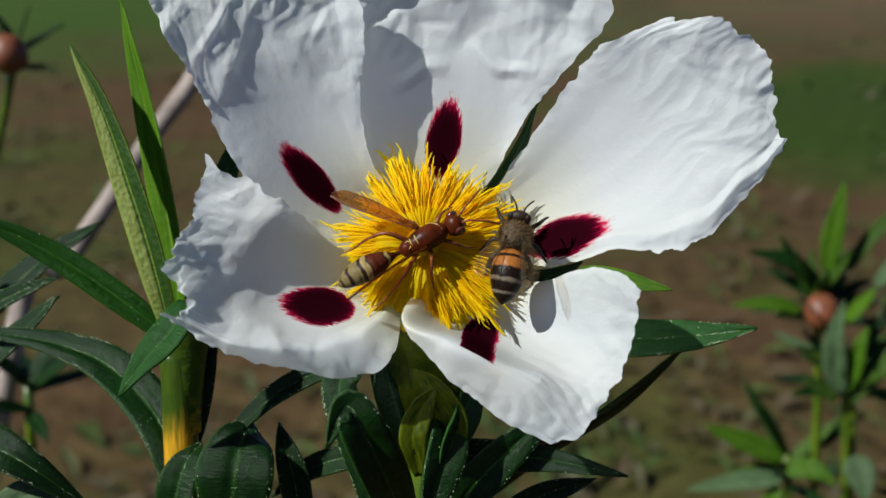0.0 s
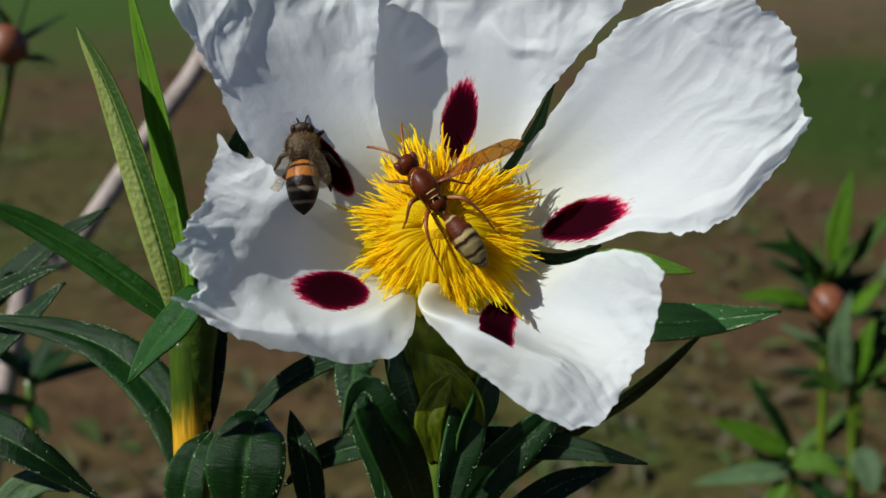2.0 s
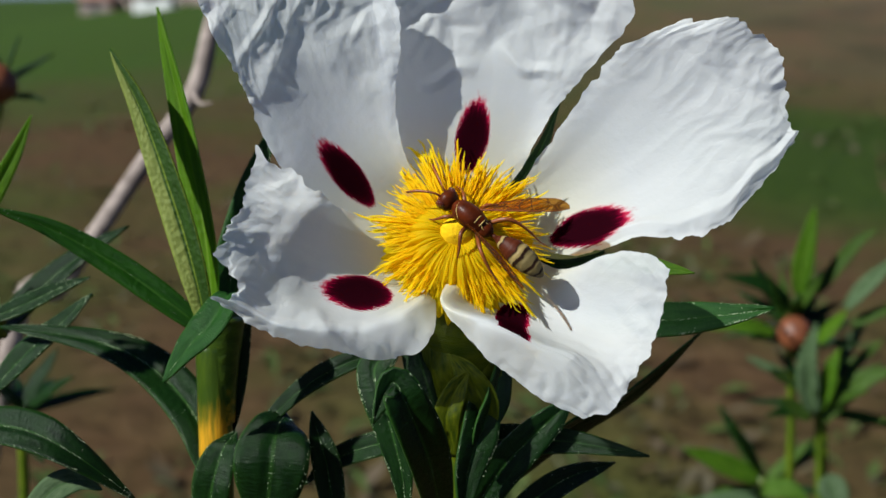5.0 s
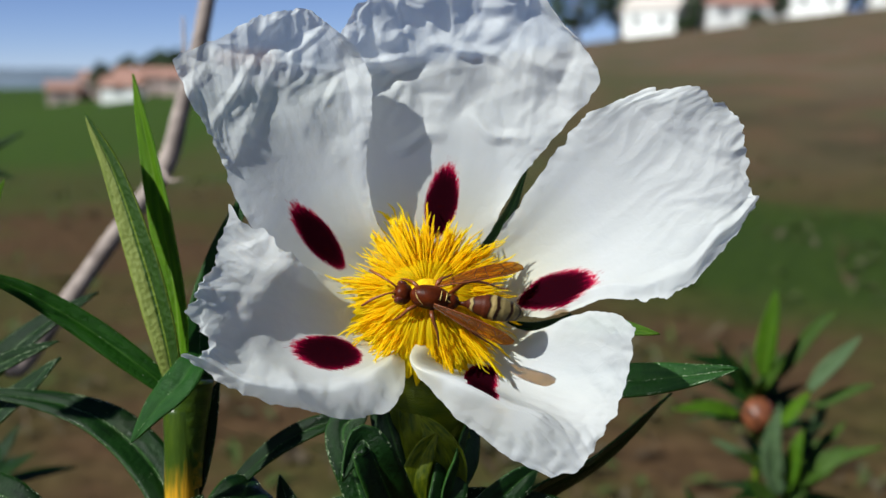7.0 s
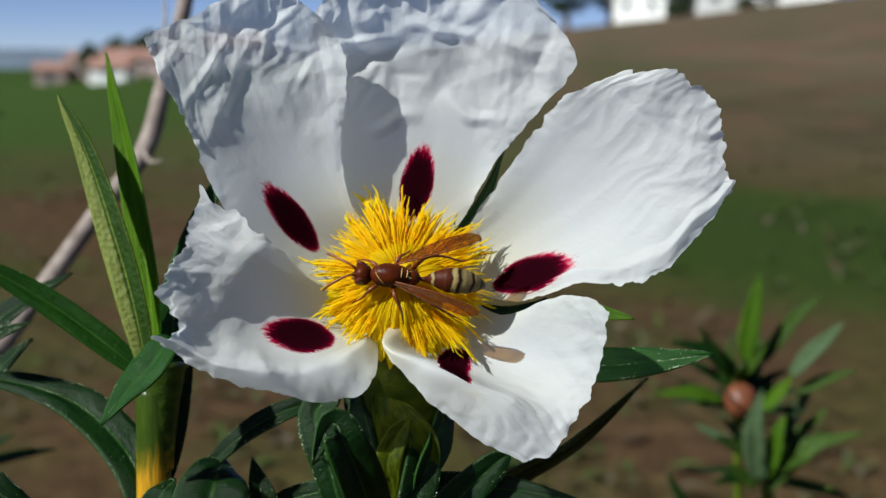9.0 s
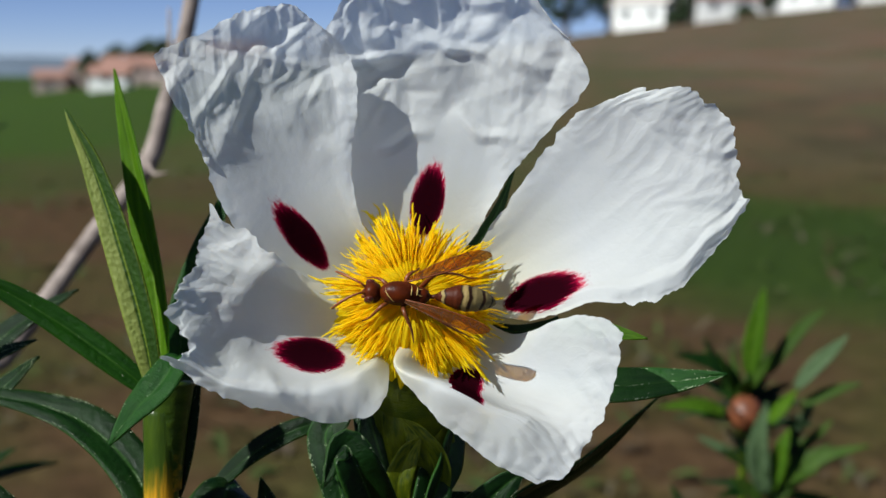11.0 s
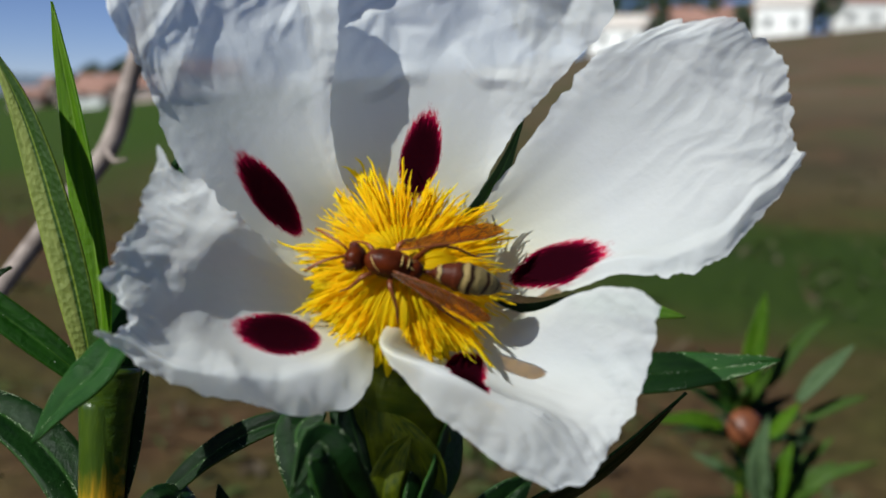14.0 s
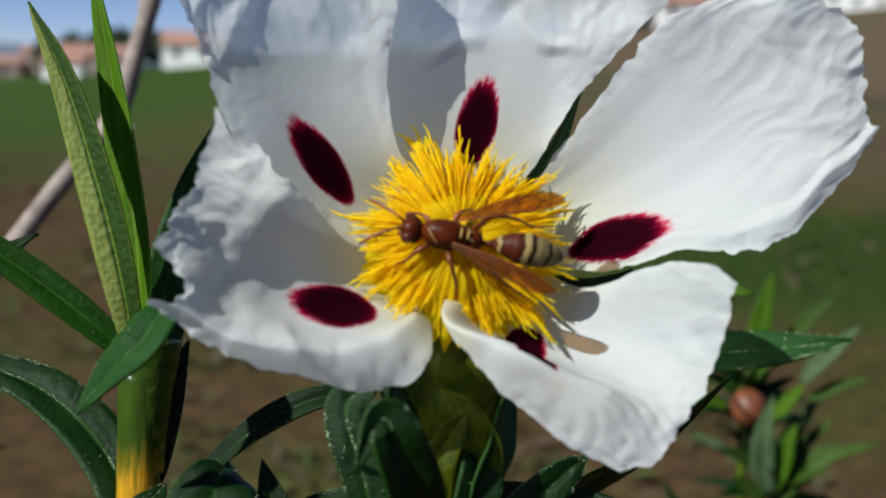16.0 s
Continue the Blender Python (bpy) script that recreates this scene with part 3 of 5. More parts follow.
def far_tree(x, y, h, w, label, seed, narrow=False):
    rnd = random.Random(seed)
    ob = thing("tree", label, "tree", pose(x, y, land(x, y) - 0.2), "trees of the village")
    part("trunk", tube([(0, 0, 0), (0.1, 0, h * 0.3), (0, 0.1, h * 0.75)], [w * 0.06, w * 0.05, w * 0.01], 7, 6), BARK, ob, "", True, 1)
    bm = bmesh.new()
    for _ in range(420):
        u, a = rnd.random(), rnd.random() * 6.283
        prof = math.sin(math.pi * u**0.8) ** 0.6 if not narrow else (1 - u) ** 0.6
        r = w / 2 * prof * rnd.uniform(0.35, 1.0)
        c = Vector((r * math.cos(a), r * math.sin(a), h * (0.22 + 0.78 * u)))
        s = rnd.uniform(0.18, 0.42) * (w / 3) ** 0.5
        d = Vector((rnd.gauss(0, 1), rnd.gauss(0, 1), rnd.gauss(0, 1))).normalized()
        e1 = d.orthogonal().normalized() * s
        e2 = d.cross(e1).normalized() * s
        bm.faces.new([bm.verts.new(c + p) for p in (e1, e2 * 0.8, -e1, -e2 * 0.7 + d * s * 0.5)])
    part("crown", bm, TREE_LEAF, ob, "", False, 1)


house(-39.1, 150, 4.4, 6, 1.9, 1.2, 3, "white village house with an orange tile roof")
# The darker wall colour stands in for a wall in shadow.
house(-34.0, 157, 4.4, 6, 2.2, 1.2, 3, "village house, its shaded wall coloured dull rose", None, WALL_ROSE)
house(-41.0, 164, 5.0, 5, 2.7, 1.1, 6, "far house with a haze-paled tile roof", None, WALL_ROSE)
house(-59.0, 190, 4.5, 6, 3.0, 1.2, 14, "far low house with rose walls toned for haze", None, WALL_ROSE)
house(-54.6, 194, 4.2, 6, 4.4, 1.2, -8, "far house with rose walls toned for haze", None, WALL_ROSE)
house(-49.8, 188, 5.0, 6, 3.0, 1.3, 10, "far low house with rose walls toned for haze", None, WALL_ROSE)
house(-24, 150, 6.5, 6, 2.6, 1.7, 3, "white village house behind the petals")
house(26.0, 150, 6.4, 6, 2.9, 1.7, -28, "whitewashed gabled house on the dry slope", ROOF_PALE)
house(35.2, 150, 7.4, 6, 2.5, 1.6, 3, "white house with an orange tile roof on the slope")
house(45.8, 150, 6.2, 6, 3.6, 1.7, -24, "tall white gabled house on the slope", ROOF_PALE)
house(37.5, 172, 7.0, 6, 5.0, 1.6, 0, "upper house with an orange tile roof")
house(46.0, 176, 6.0, 6, 5.2, 1.6, 12, "upper white house among trees")
house(60.0, 160, 9.0, 6, 3.6, 1.9, -6, "white house at the end of the slope")
far_tree(17, 158, 11, 9, "dark green tree behind the houses", 1)
far_tree(24, 166, 12, 12, "broad dark green tree behind the houses", 2)
far_tree(29, 178, 14, 12, "dark green tree by the houses", 3)
far_tree(30.2, 148, 6, 2.2, "small dark tree between the houses", 4)
far_tree(40.6, 150, 4.4, 4.0, "small green tree between the houses", 5)
for x, y, h, w, sd in ((-44, 172, 6.0, 6, 41), (-40, 174, 6.4, 7, 42), (-27, 182, 5, 8, 43)):
    far_tree(x, y, h, w, "low dark trees behind the far village", sd)
for x, y, h, w, sd in ((38, 184, 12, 12, 31), (46, 186, 13, 13, 32), (55, 182, 11, 12, 33), (64, 184, 13, 13, 34)):
    far_tree(x, y, h, w, "broad dark green tree on the hill behind the houses", sd)
far_tree(41, 166, 8, 3, "dark narrow cypress behind the houses", 6, True)
far_tree(36, 172, 9, 3, "dark narrow cypress behind the houses", 7, True)
far_tree(51.5, 150, 8.5, 4.5, "dark tree among the houses", 8)
far_tree(-36.6, 168, 5.8, 6, "dark tree behind the village houses", 9)
far_tree(-32.5, 170, 5.2, 6, "dark tree behind the village houses", 10)
far_tree(-47.5, 170, 5.4, 3.4, "dark tree among the far houses", 11)
far_tree(28.6, 144.5, 1.9, 3.2, "low dark bush before a house", 12)
far_tree(36.6, 144.5, 1.5, 3.0, "low dark bush before a house", 13)


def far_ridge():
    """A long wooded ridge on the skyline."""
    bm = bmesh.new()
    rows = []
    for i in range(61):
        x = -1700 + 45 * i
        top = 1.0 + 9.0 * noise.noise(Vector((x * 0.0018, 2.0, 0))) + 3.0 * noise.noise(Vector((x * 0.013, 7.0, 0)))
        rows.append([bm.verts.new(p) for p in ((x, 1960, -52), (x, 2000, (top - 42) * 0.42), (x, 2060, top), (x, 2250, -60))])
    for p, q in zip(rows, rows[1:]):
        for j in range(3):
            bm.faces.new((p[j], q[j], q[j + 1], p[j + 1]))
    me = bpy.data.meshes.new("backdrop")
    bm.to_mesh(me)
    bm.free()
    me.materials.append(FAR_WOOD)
    tagged(new("backdrop", me), "far wooded ridge on the skyline, haze in its blue-grey colour", "hill", kind="structure")


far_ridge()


# ---- the flower ----
flower = thing("flower", "open white rockrose flower with five crimped petals and crimson blotches", "flower")


def fold_lines(rnd, centre, reach, count):
    """Short straight creases: a point, a direction across, half length, width and height."""
    out = []
    for _ in range(count):
        turn = rnd.uniform(0, math.pi)
        at = centre + Vector((rnd.uniform(-reach, reach), rnd.uniform(-reach, reach), 0))
        out.append((at, Vector((math.cos(turn), math.sin(turn), 0)), rnd.uniform(3, 10), rnd.uniform(0.7, 2.6), rnd.choice((-1, 1, 1)) * rnd.uniform(0.25, 0.75)))
    return out


def smooth(a, b, x):
    k = min(1.0, max(0.0, (x - a) / (b - a)))
    return k * k * (3 - 2 * k)


def petal(columns, blotch, crumple, seed, label, n=150, m=130, bare=-2.0, creases=(), curl=0.0, ruffle=1.0, pleats=0.2, fold_count=45, start=0.38, lips=()):
    """columns: five curves from the base to the rim, side by side. blotch: centre, outward axis, half length and half width of the crimson spot."""
    c, axis, hl, hw = Vector(blotch[0]), Vector(blotch[1]), blotch[2], blotch[3]
    axis.z = 0
    axis.normalize()
    side = Vector((-axis.y, axis.x, 0))
    rnd = random.Random(seed * 17)
    tip = Vector(columns[2][-1])
    lines = fold_lines(rnd, Vector((tip.x * 0.8, tip.y * 0.8, 0)), 16, fold_count)
    shift = Vector((seed * 13.0, seed * 7.0, seed * 11.0))
    rows, spot = [], []
    for i in range(n + 1):
        u = i / n
        across = [spline(col, u) for col in columns]
        row, srow = [], []
        for j in range(m + 1):
            v = 2 * j / m - 1
            p = spline(across, j / m)
            srow.append((((p - c).dot(axis)) / hl, ((p - c).dot(side)) / hw if v > bare else 5.0))
            row.append(p)
        rows.append(row)
        spot.append(srow)
    out = []
    for i in range(n + 1):
        row = []
        u = i / n
        for j in range(m + 1):
            v = 2 * j / m - 1
            p = rows[i][j]
            t1 = rows[min(i + 1, n)][j] - rows[max(i - 1, 0)][j]
            t2 = rows[i][min(j + 1, m)] - rows[i][max(j - 1, 0)]
            nn = t2.cross(t1)
            nn = nn.normalized() if nn.length > 1e-6 else Vector((0, 0, 1))
            q = Vector((p.x, p.y, 0))
            w = q + shift
            w = w + 2.2 * Vector((noise.noise(w * 0.11), noise.noise(w * 0.11 + Vector((40, 0, 0))), 0))
            k = crumple * smooth(start, start + 0.42, u + 0.12 * noise.noise(w * 0.09))
            big = 3.0 * (0.25 - abs(noise.noise(w * 0.065)))
            mid = 2.3 * (abs(noise.noise(w * 0.125 + Vector((0, 60, 0)))) - 0.25)
            small = 1.25 * (0.25 - abs(noise.noise(w * 0.27 + Vector((0, 0, 30))))) + 0.32 * (abs(noise.noise(w * 0.62)) - 0.25)
            ridge = big + mid + small * (0.5 + 0.9 * max(0.0, noise.noise(w * 0.07 + Vector((9, 9, 9)))))
            for at, d, length, wide, tall in lines:
                off = q - at
                x = off.dot(d)
                if abs(x) < wide:
                    y = abs(off.x * d.y - off.y * d.x) / length
                    if y < 1:
                        ridge += tall * (1 - abs(x) / wide) * (1 - y * y)
            fans = noise.noise(Vector((v * 4.0, u * 1.6, seed))) * 0.15 * (0.2 + u)
            for at, tall, wide, v0, v1 in creases:
                if not v0 < v < v1:
                    continue
                tall = tall * math.sin(math.pi * (v - v0) / (v1 - v0))
                fans += tall * max(0.0, 1 - abs(u - at + 0.05 * noise.noise(Vector((v * 3, seed, at * 9)))) / wide)
            for at, tall, wide in lips:
                fans += tall * max(0.0, 1 - abs(v - at + 0.06 * noise.noise(Vector((u * 7, seed, 4)))) / wide) * min(1, u * 4)
            fans += pleats * smooth(0.35, 0.85, u) * (0.22 - abs(noise.noise(Vector((v * 6.5 + 1.5 * noise.noise(w * 0.1), u * 3.5, seed + 20))))) * 1.3
            fans += pleats * smooth(0.5, 0.95, u) * 0.35 * (abs(noise.noise(Vector((v * 15 + 2 * noise.noise(w * 0.15), u * 7.0, seed + 50)))) - 0.2)
            rim = max(abs(v) ** 6 * min(1, u * 2.2), u**7)
            wave = (noise.noise(w * 0.14) + 0.6 * (abs(noise.noise(w * 0.26 + Vector((0, 0, 5)))) - 0.2)) * 1.2 * rim * crumple * ruffle + noise.noise(w * 0.75) * 0.2 * rim
            wave += curl * max(0.0, (v - 0.80 - 0.08 * noise.noise(Vector((u * 6, seed, 2)))) / 0.20) ** 1.5 * min(1, u * 3)
            p = p + nn * (k * ridge + fans + wave)
            ragged = 0.7 * noise.noise(w * 0.45 + Vector((3, 9, 1))) + 0.4 * noise.noise(w * 1.3)
            out_dir = t1.normalized() if t1.length > 0 else Vector((0, 0, 0))
            p = p + out_dir * (ruffle * ragged * u**9) + t2.normalized() * (math.copysign(1, v) * 0.6 * ruffle * ragged * abs(v) ** 9 * min(1, u * 2))
            row.append(p)
        out.append(row)
    bm = sheet(out, lambda a, b: (a / n, (2 * b / m - 1) * 0.5), spot)
    return part("petal", bm, PETAL, flower, label)


petal(  # upper petal on the shoot's side
    [[(-6.2, -2.8, -1), (-19.8, -0.3, 1), (-28.1, 11.3, 6), (-30.6, 19, 10), (-34.7, 26.9, 12.5), (-36.6, 31.9, 14)],
     [(-5, -0.5, -1), (-16.2, 3.9, 1.5), (-23.7, 12.6, 6), (-27.5, 21.1, 9.2), (-29.8, 29.1, 11.3), (-30.3, 35.3, 13)],
     [(-3.9, 0.7, -1), (-12.7, 6.9, 2.5), (-18.7, 16.1, 5.5), (-22.2, 25, 8.3), (-24.1, 33, 10.3), (-24.4, 38.6, 12)],
     [(-2.6, 1.4, -0.5), (-9.6, 7.7, 3), (-13.6, 17.2, 5.3), (-15.5, 26.5, 7.7), (-16.4, 34, 9.6), (-17.5, 39.6, 11.5)],
     [(-1.3, 2.1, 0), (-7.4, 8.3, 3.5), (-9.4, 17, 5.5), (-8.3, 27.1, 7.4), (-10.1, 33.3, 9.2), (-13.3, 36.6, 11)]],
    ((-16.9, 6.9, 3.0), (-0.60, 0.80, 0), 6.3, 2.3), 0.72, 1, "crumpled white petal with a crimson blotch, shaded", fold_count=60)
petal(  # top petal
    [[(-4.3, 0.7, -3.5), (-8.7, 7.5, -1.5), (-11.6, 17.3, 0.5), (-12.6, 27, 2.5), (-14, 33.6, 4), (-13.7, 36.9, 6)],
     [(-2, 1.6, -2.6), (-3.2, 9.4, -1), (-4.2, 20, 0.3), (-5.1, 30, 1.8), (-7.2, 38.1, 4.5), (-9.2, 42, 8)],
     [(0.4, 2.0, -2), (2.1, 11, -0.5), (3.6, 21.9, 0.6), (4.4, 32, 1.8), (4.2, 40.1, 4.5), (3.2, 45, 8.5)],
     [(1.9, 1.9, -1.5), (6, 9.9, -0.2), (10.4, 19.5, 1), (13.6, 28.2, 2.6), (15.6, 37.6, 5.2), (14.8, 44, 8.5)],
     [(3.1, 1.6, -1), (8.9, 7, 0.2), (14.3, 16.4, 1.8), (20.1, 23.2, 4.2), (25.5, 30.9, 6.8), (18.9, 38.9, 8)]],
    ((1.9, 12.4, 1.0), (0.20, 0.98, 0), 6.0, 2.6), 0.9, 2, "crumpled white top petal with a crimson blotch", creases=((0.42, 0.7, 0.03, -0.65, -0.05), (0.47, 0.8, 0.03, 0.05, 0.8), (0.68, 0.7, 0.03, -0.3, 0.5), (0.60, -0.5, 0.03, -0.8, -0.1)), fold_count=60)
petal(  # right petal
    [[(4.8, 0.3, -2), (10.6, 7.1, -0.5), (18.3, 18.6, 2.2), (22.9, 24.4, 5.2), (27.3, 26.7, 7.5), (32, 28.5, 9)],
     [(5.4, -0.6, -2), (14.6, 6.3, -0.5), (24.2, 15.4, 3), (29.9, 21.2, 6.8), (34.7, 26, 10), (38.8, 28.1, 12)],
     [(6.1, -1.5, -2), (16.5, 2.9, 0), (26.7, 9, 3.6), (34.7, 15.8, 7.6), (40.9, 21.1, 10.2), (44.6, 23.9, 11)],
     [(6.8, -2.4, -1), (17.2, -0.8, 2), (28.1, 3.4, 5.8), (36.4, 8.3, 9), (42.6, 12.9, 10.4), (46.6, 16.6, 10.6)],
     [(7.4, -3.2, 0), (16.8, -5.3, 5), (26.1, -2.3, 9), (35.2, -1.8, 11.5), (42.5, 4.7, 11.3), (47.4, 11.1, 10.2)]],
    ((19.2, -1.3, 1.0), (0.91, 0.36, 0), 6.3, 2.7), 0.28, 3, "broad white petal catching the sun, crimson blotch", ruffle=1.7, pleats=0.3, fold_count=50, start=0.42, lips=((0.86, 0.8, 0.10),))
petal(  # lower petal on the shoot's side
    [[(-7.8, -1.4, 0), (-14.7, 0.2, 3), (-20.3, 3.9, 6.5), (-22.6, 6.8, 12.5), (-24.6, 8.3, 17.5), (-26.2, 10.2, 21.4)],
     [(-7, -3.2, 0), (-13.8, -3.5, 4.5), (-20.8, -0.4, 9), (-24.6, 1.9, 14.5), (-27.3, 3.4, 19), (-28.9, 4.1, 21.5)],
     [(-6.1, -4.9, 0), (-12.9, -7.1, 7.5), (-20.6, -5.9, 12.5), (-25.2, -4.1, 17), (-29, -2.8, 20), (-32.6, -2.7, 22.5)],
     [(-5, -6.4, 1.5), (-10.5, -10.4, 11), (-18.9, -10.9, 15.5), (-23.5, -9.9, 19), (-27.3, -9, 22), (-29.7, -7.5, 24)],
     [(-3.8, -7.7, 3), (-3.4, -12.5, 14.8), (-6.2, -15.8, 18.8), (-12.9, -16.8, 20.5), (-22.8, -15.3, 22), (-31.9, -9.8, 24.5)]],
    ((-14.6, -9.8, 11.0), (-0.97, 0.2, 0), 5.2, 2.2), 0.5, 4, "white lower petal with a curled rim and crimson blotch", curl=3.0, ruffle=2.0, fold_count=40, start=0.3, lips=((0.84, -0.9, 0.12),))
petal(  # lower petal towards the sun side, its near edge rolled up
    [[(0.4, -7.1, 0), (-2.6, -10.3, 17.5), (1.6, -15.8, 20), (6.3, -20, 20.5), (10.8, -23.2, 20.5), (17, -26.4, 20.5)],
     [(3.0, -6.7, -0.5), (-1.6, -10.5, 18), (3.9, -12.7, 21.5), (8.8, -15, 22.5), (13.6, -17.9, 22.5), (20.7, -24.6, 21.5)],
     [(5.7, -6.3, -1), (3.7, -11.9, 8), (9.6, -15, 11.5), (15.4, -17, 16), (20.5, -18.4, 19.5), (24.2, -20.1, 21)],
     [(7.2, -5.4, -0.5), (9.6, -10.8, 6), (16.4, -12.8, 10), (21.4, -13.6, 15), (24.8, -13.4, 19), (26.8, -13.9, 21)],
     [(8.7, -4.5, 0), (14.6, -7.2, 6), (19.5, -5, 13), (22.9, -3.5, 18), (25.8, -3.8, 22), (27.9, -5.5, 24.5)]],
    ((7.3, -14.5, 12.0), (0.50, -0.86, 0), 2.4, 3.1), 0.34, 5, "cupped white lower petal, brightly lit, crimson blotch", bare=-0.5, ruffle=0.8, pleats=0.3, fold_count=24, start=0.45)

# sepals behind the petals, pistil and stamens
CENTRE = Vector((-0.3, -4.6, 2.6))
E1, E2 = Vector((1, 0, 0)), AXIS.cross(Vector((1, 0, 0))).normalized()
for pts, wd in (([(3.5, -2.0, -4.0), (9.7, 6.0, -4.0), (12.8, 11.3, -3.0), (15.4, 18.2, -3.0)], 2.2), ([(6.1, -5.4, -1.0), (14.7, -7.2, 1.0), (19.5, -6.3, 1.0), (21.7, -4.9, 1.0)], 2.0)):
    ob = part("sepal", leaf_sheet(pts, wd, 20, (0, 0.3, 1), 0.1, 0, 0.75, wd), LEAF, flower, "narrow dark green sepal")
    ob.modifiers.new("thickness", "SOLIDIFY").thickness = 0.0004


def stamen_mesh(seed):
    rnd = random.Random(seed)
    bend = rnd.uniform(0.05, 0.14)
    w1, w2 = rnd.uniform(-0.03, 0.03), rnd.uniform(-0.03, 0.03)
    pts = [(0, 0, 0), (0.18, w1, bend * 0.6), (0.45, w2, bend), (0.74, w1 * 0.6, bend * 0.75), (0.9, -w2 * 0.8, bend * 0.4), (1.0, -w2 * 2.2, rnd.uniform(-0.02, 0.12))]
    bm = tube(pts, [0.012, 0.013, 0.015, 0.018, 0.017, 0.006], 5, 12, True, 0.32)
    me = bpy.data.meshes.new("stamen")
    bm.to_mesh(me)
    bm.free()
    me.materials.append(STAMEN)
    me.polygons.foreach_set("use_smooth", [True] * len(me.polygons))
    return me


TUFTS = [(k + random.Random(k).uniform(-0.35, 0.35)) * 2 * math.pi / 44 for k in range(44)]
TUFT_REACH = [random.Random(k + 90).uniform(0.80, 1.14) for k in range(44)]


def stamen_place(i, count, rnd, slim=1.0, low=0.0, root=(4.5, 7.0)):
    """Filaments fan out from the style and gather in loose tufts towards their tips."""
    phi = (i * 2.39996 + rnd.uniform(-0.12, 0.12)) % (2 * math.pi)
    near = min(range(44), key=lambda k: abs((phi - TUFTS[k] + math.pi) % (2 * math.pi) - math.pi))
    swing = (TUFTS[near] - phi + math.pi) % (2 * math.pi) - math.pi
    end = phi + swing * 0.7 + rnd.gauss(0, 0.03)
    ring = (i + 0.5) / count
    reach = (8.0 + 7.1 * ring**0.6) * (1 + (TUFT_REACH[near] - 1) * ring) * (1 - 0.12 * max(0.0, math.cos(end - 3.6)) - 0.16 * max(0.0, math.cos(end - 4.6)) ** 4) + rnd.uniform(-1.8, 1.3)
    out, far = E1 * math.cos(phi) + E2 * math.sin(phi), E1 * math.cos(end) + E2 * math.sin(end)
    tall = 6.6 + rnd.uniform(-1.4, 0.8) - 2.2 * ring + (2.0 if rnd.random() > 0.95 else 0.0) - low
    base = CENTRE + out * rnd.uniform(*root) + AXIS * (5.6 + 1.2 * (1 - ring))
    tip = CENTRE + far * reach + AXIS * tall + Vector((rnd.uniform(-0.5, 0.5), rnd.uniform(-0.5, 0.5), 0))
    x = tip - base
    size = x.length
    x.normalize()
    z = (AXIS - x * AXIS.dot(x)).normalized() * -1
    z.rotate(Matrix.Rotation(rnd.uniform(-0.6, 0.6) + math.pi, 3, x))
    y = z.cross(x)
    m = Matrix((x, y, z)).transposed().to_4x4()
    m.translation = base * 0.001
    return m @ Matrix.Scale(size * 0.001, 4) @ Matrix.Diagonal((1, slim, slim, 1))


def build_stamens(count=270, inner=1500):
    rnd = random.Random(5)
    meshes = [stamen_mesh(s) for s in range(14)]
    for i in range(count):
        ob = new("stamen", meshes[i % 14])
        ob.parent = flower
        ob.matrix_local = stamen_place(i, count, rnd)
    verts, faces, uvs = [], [], []
    for i in range(inner):
        me = meshes[(i * 5) % 14]
        m = stamen_place(i, inner, rnd, 0.7, 0.3, (1.8, 6.0)) @ Matrix.Diagonal((rnd.uniform(0.7, 0.95), 1.0, 1.0, 1.0))
        at = len(verts)
        verts += [tuple(m @ v.co) for v in me.vertices]
        faces += [[at + k for k in f.vertices] for f in me.polygons]
        uvs += [c for d in me.uv_layers["grain"].data for c in d.uv]
    tuft = bpy.data.meshes.new("stamen_tuft")
    tuft.from_pydata(verts, [], faces)
    tuft.uv_layers.new(name="grain").data.foreach_set("uv", uvs)
    tuft.materials.append(STAMEN)
    tuft.polygons.foreach_set("use_smooth", [True] * len(tuft.polygons))
    ob = new("stamen_tuft", tuft)
    ob.parent = flower
    tagged(ob, "dense tuft of thin yellow stamens", kind="stuff")


build_stamens()
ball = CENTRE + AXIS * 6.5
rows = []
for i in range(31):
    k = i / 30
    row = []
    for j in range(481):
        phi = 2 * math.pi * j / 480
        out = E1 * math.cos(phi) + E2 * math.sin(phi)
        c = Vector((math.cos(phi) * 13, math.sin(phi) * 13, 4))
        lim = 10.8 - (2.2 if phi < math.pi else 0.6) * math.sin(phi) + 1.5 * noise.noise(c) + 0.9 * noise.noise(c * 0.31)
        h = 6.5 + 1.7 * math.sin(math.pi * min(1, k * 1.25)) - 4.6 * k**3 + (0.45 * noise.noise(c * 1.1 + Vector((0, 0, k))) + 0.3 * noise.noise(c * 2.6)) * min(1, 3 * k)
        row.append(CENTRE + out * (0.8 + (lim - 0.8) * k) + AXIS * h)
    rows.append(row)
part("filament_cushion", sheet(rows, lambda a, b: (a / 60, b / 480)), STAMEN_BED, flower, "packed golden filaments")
bm = lump(ball + AXIS * 0.3, (2.6, 2.6, 1.8), (25, 0, 0), 0.04, 2, 32)
part("stigma", bm, PISTIL, flower, "round yellow stigma")
part("style", tube([CENTRE, CENTRE + AXIS * 5, ball], [1.1, 0.8, 1.0], 8, 6), STAMEN, flower)

part("fallen_anther", tube([(9.0, -16.2, 20.2), (10.0, -16.9, 20.8), (10.8, -17.3, 20.6), (11.2, -17.0, 20.4)], [0.25, 0.42, 0.35, 0.12], 6, 8), STAMEN, flower, "fallen yellow anther on the petal")

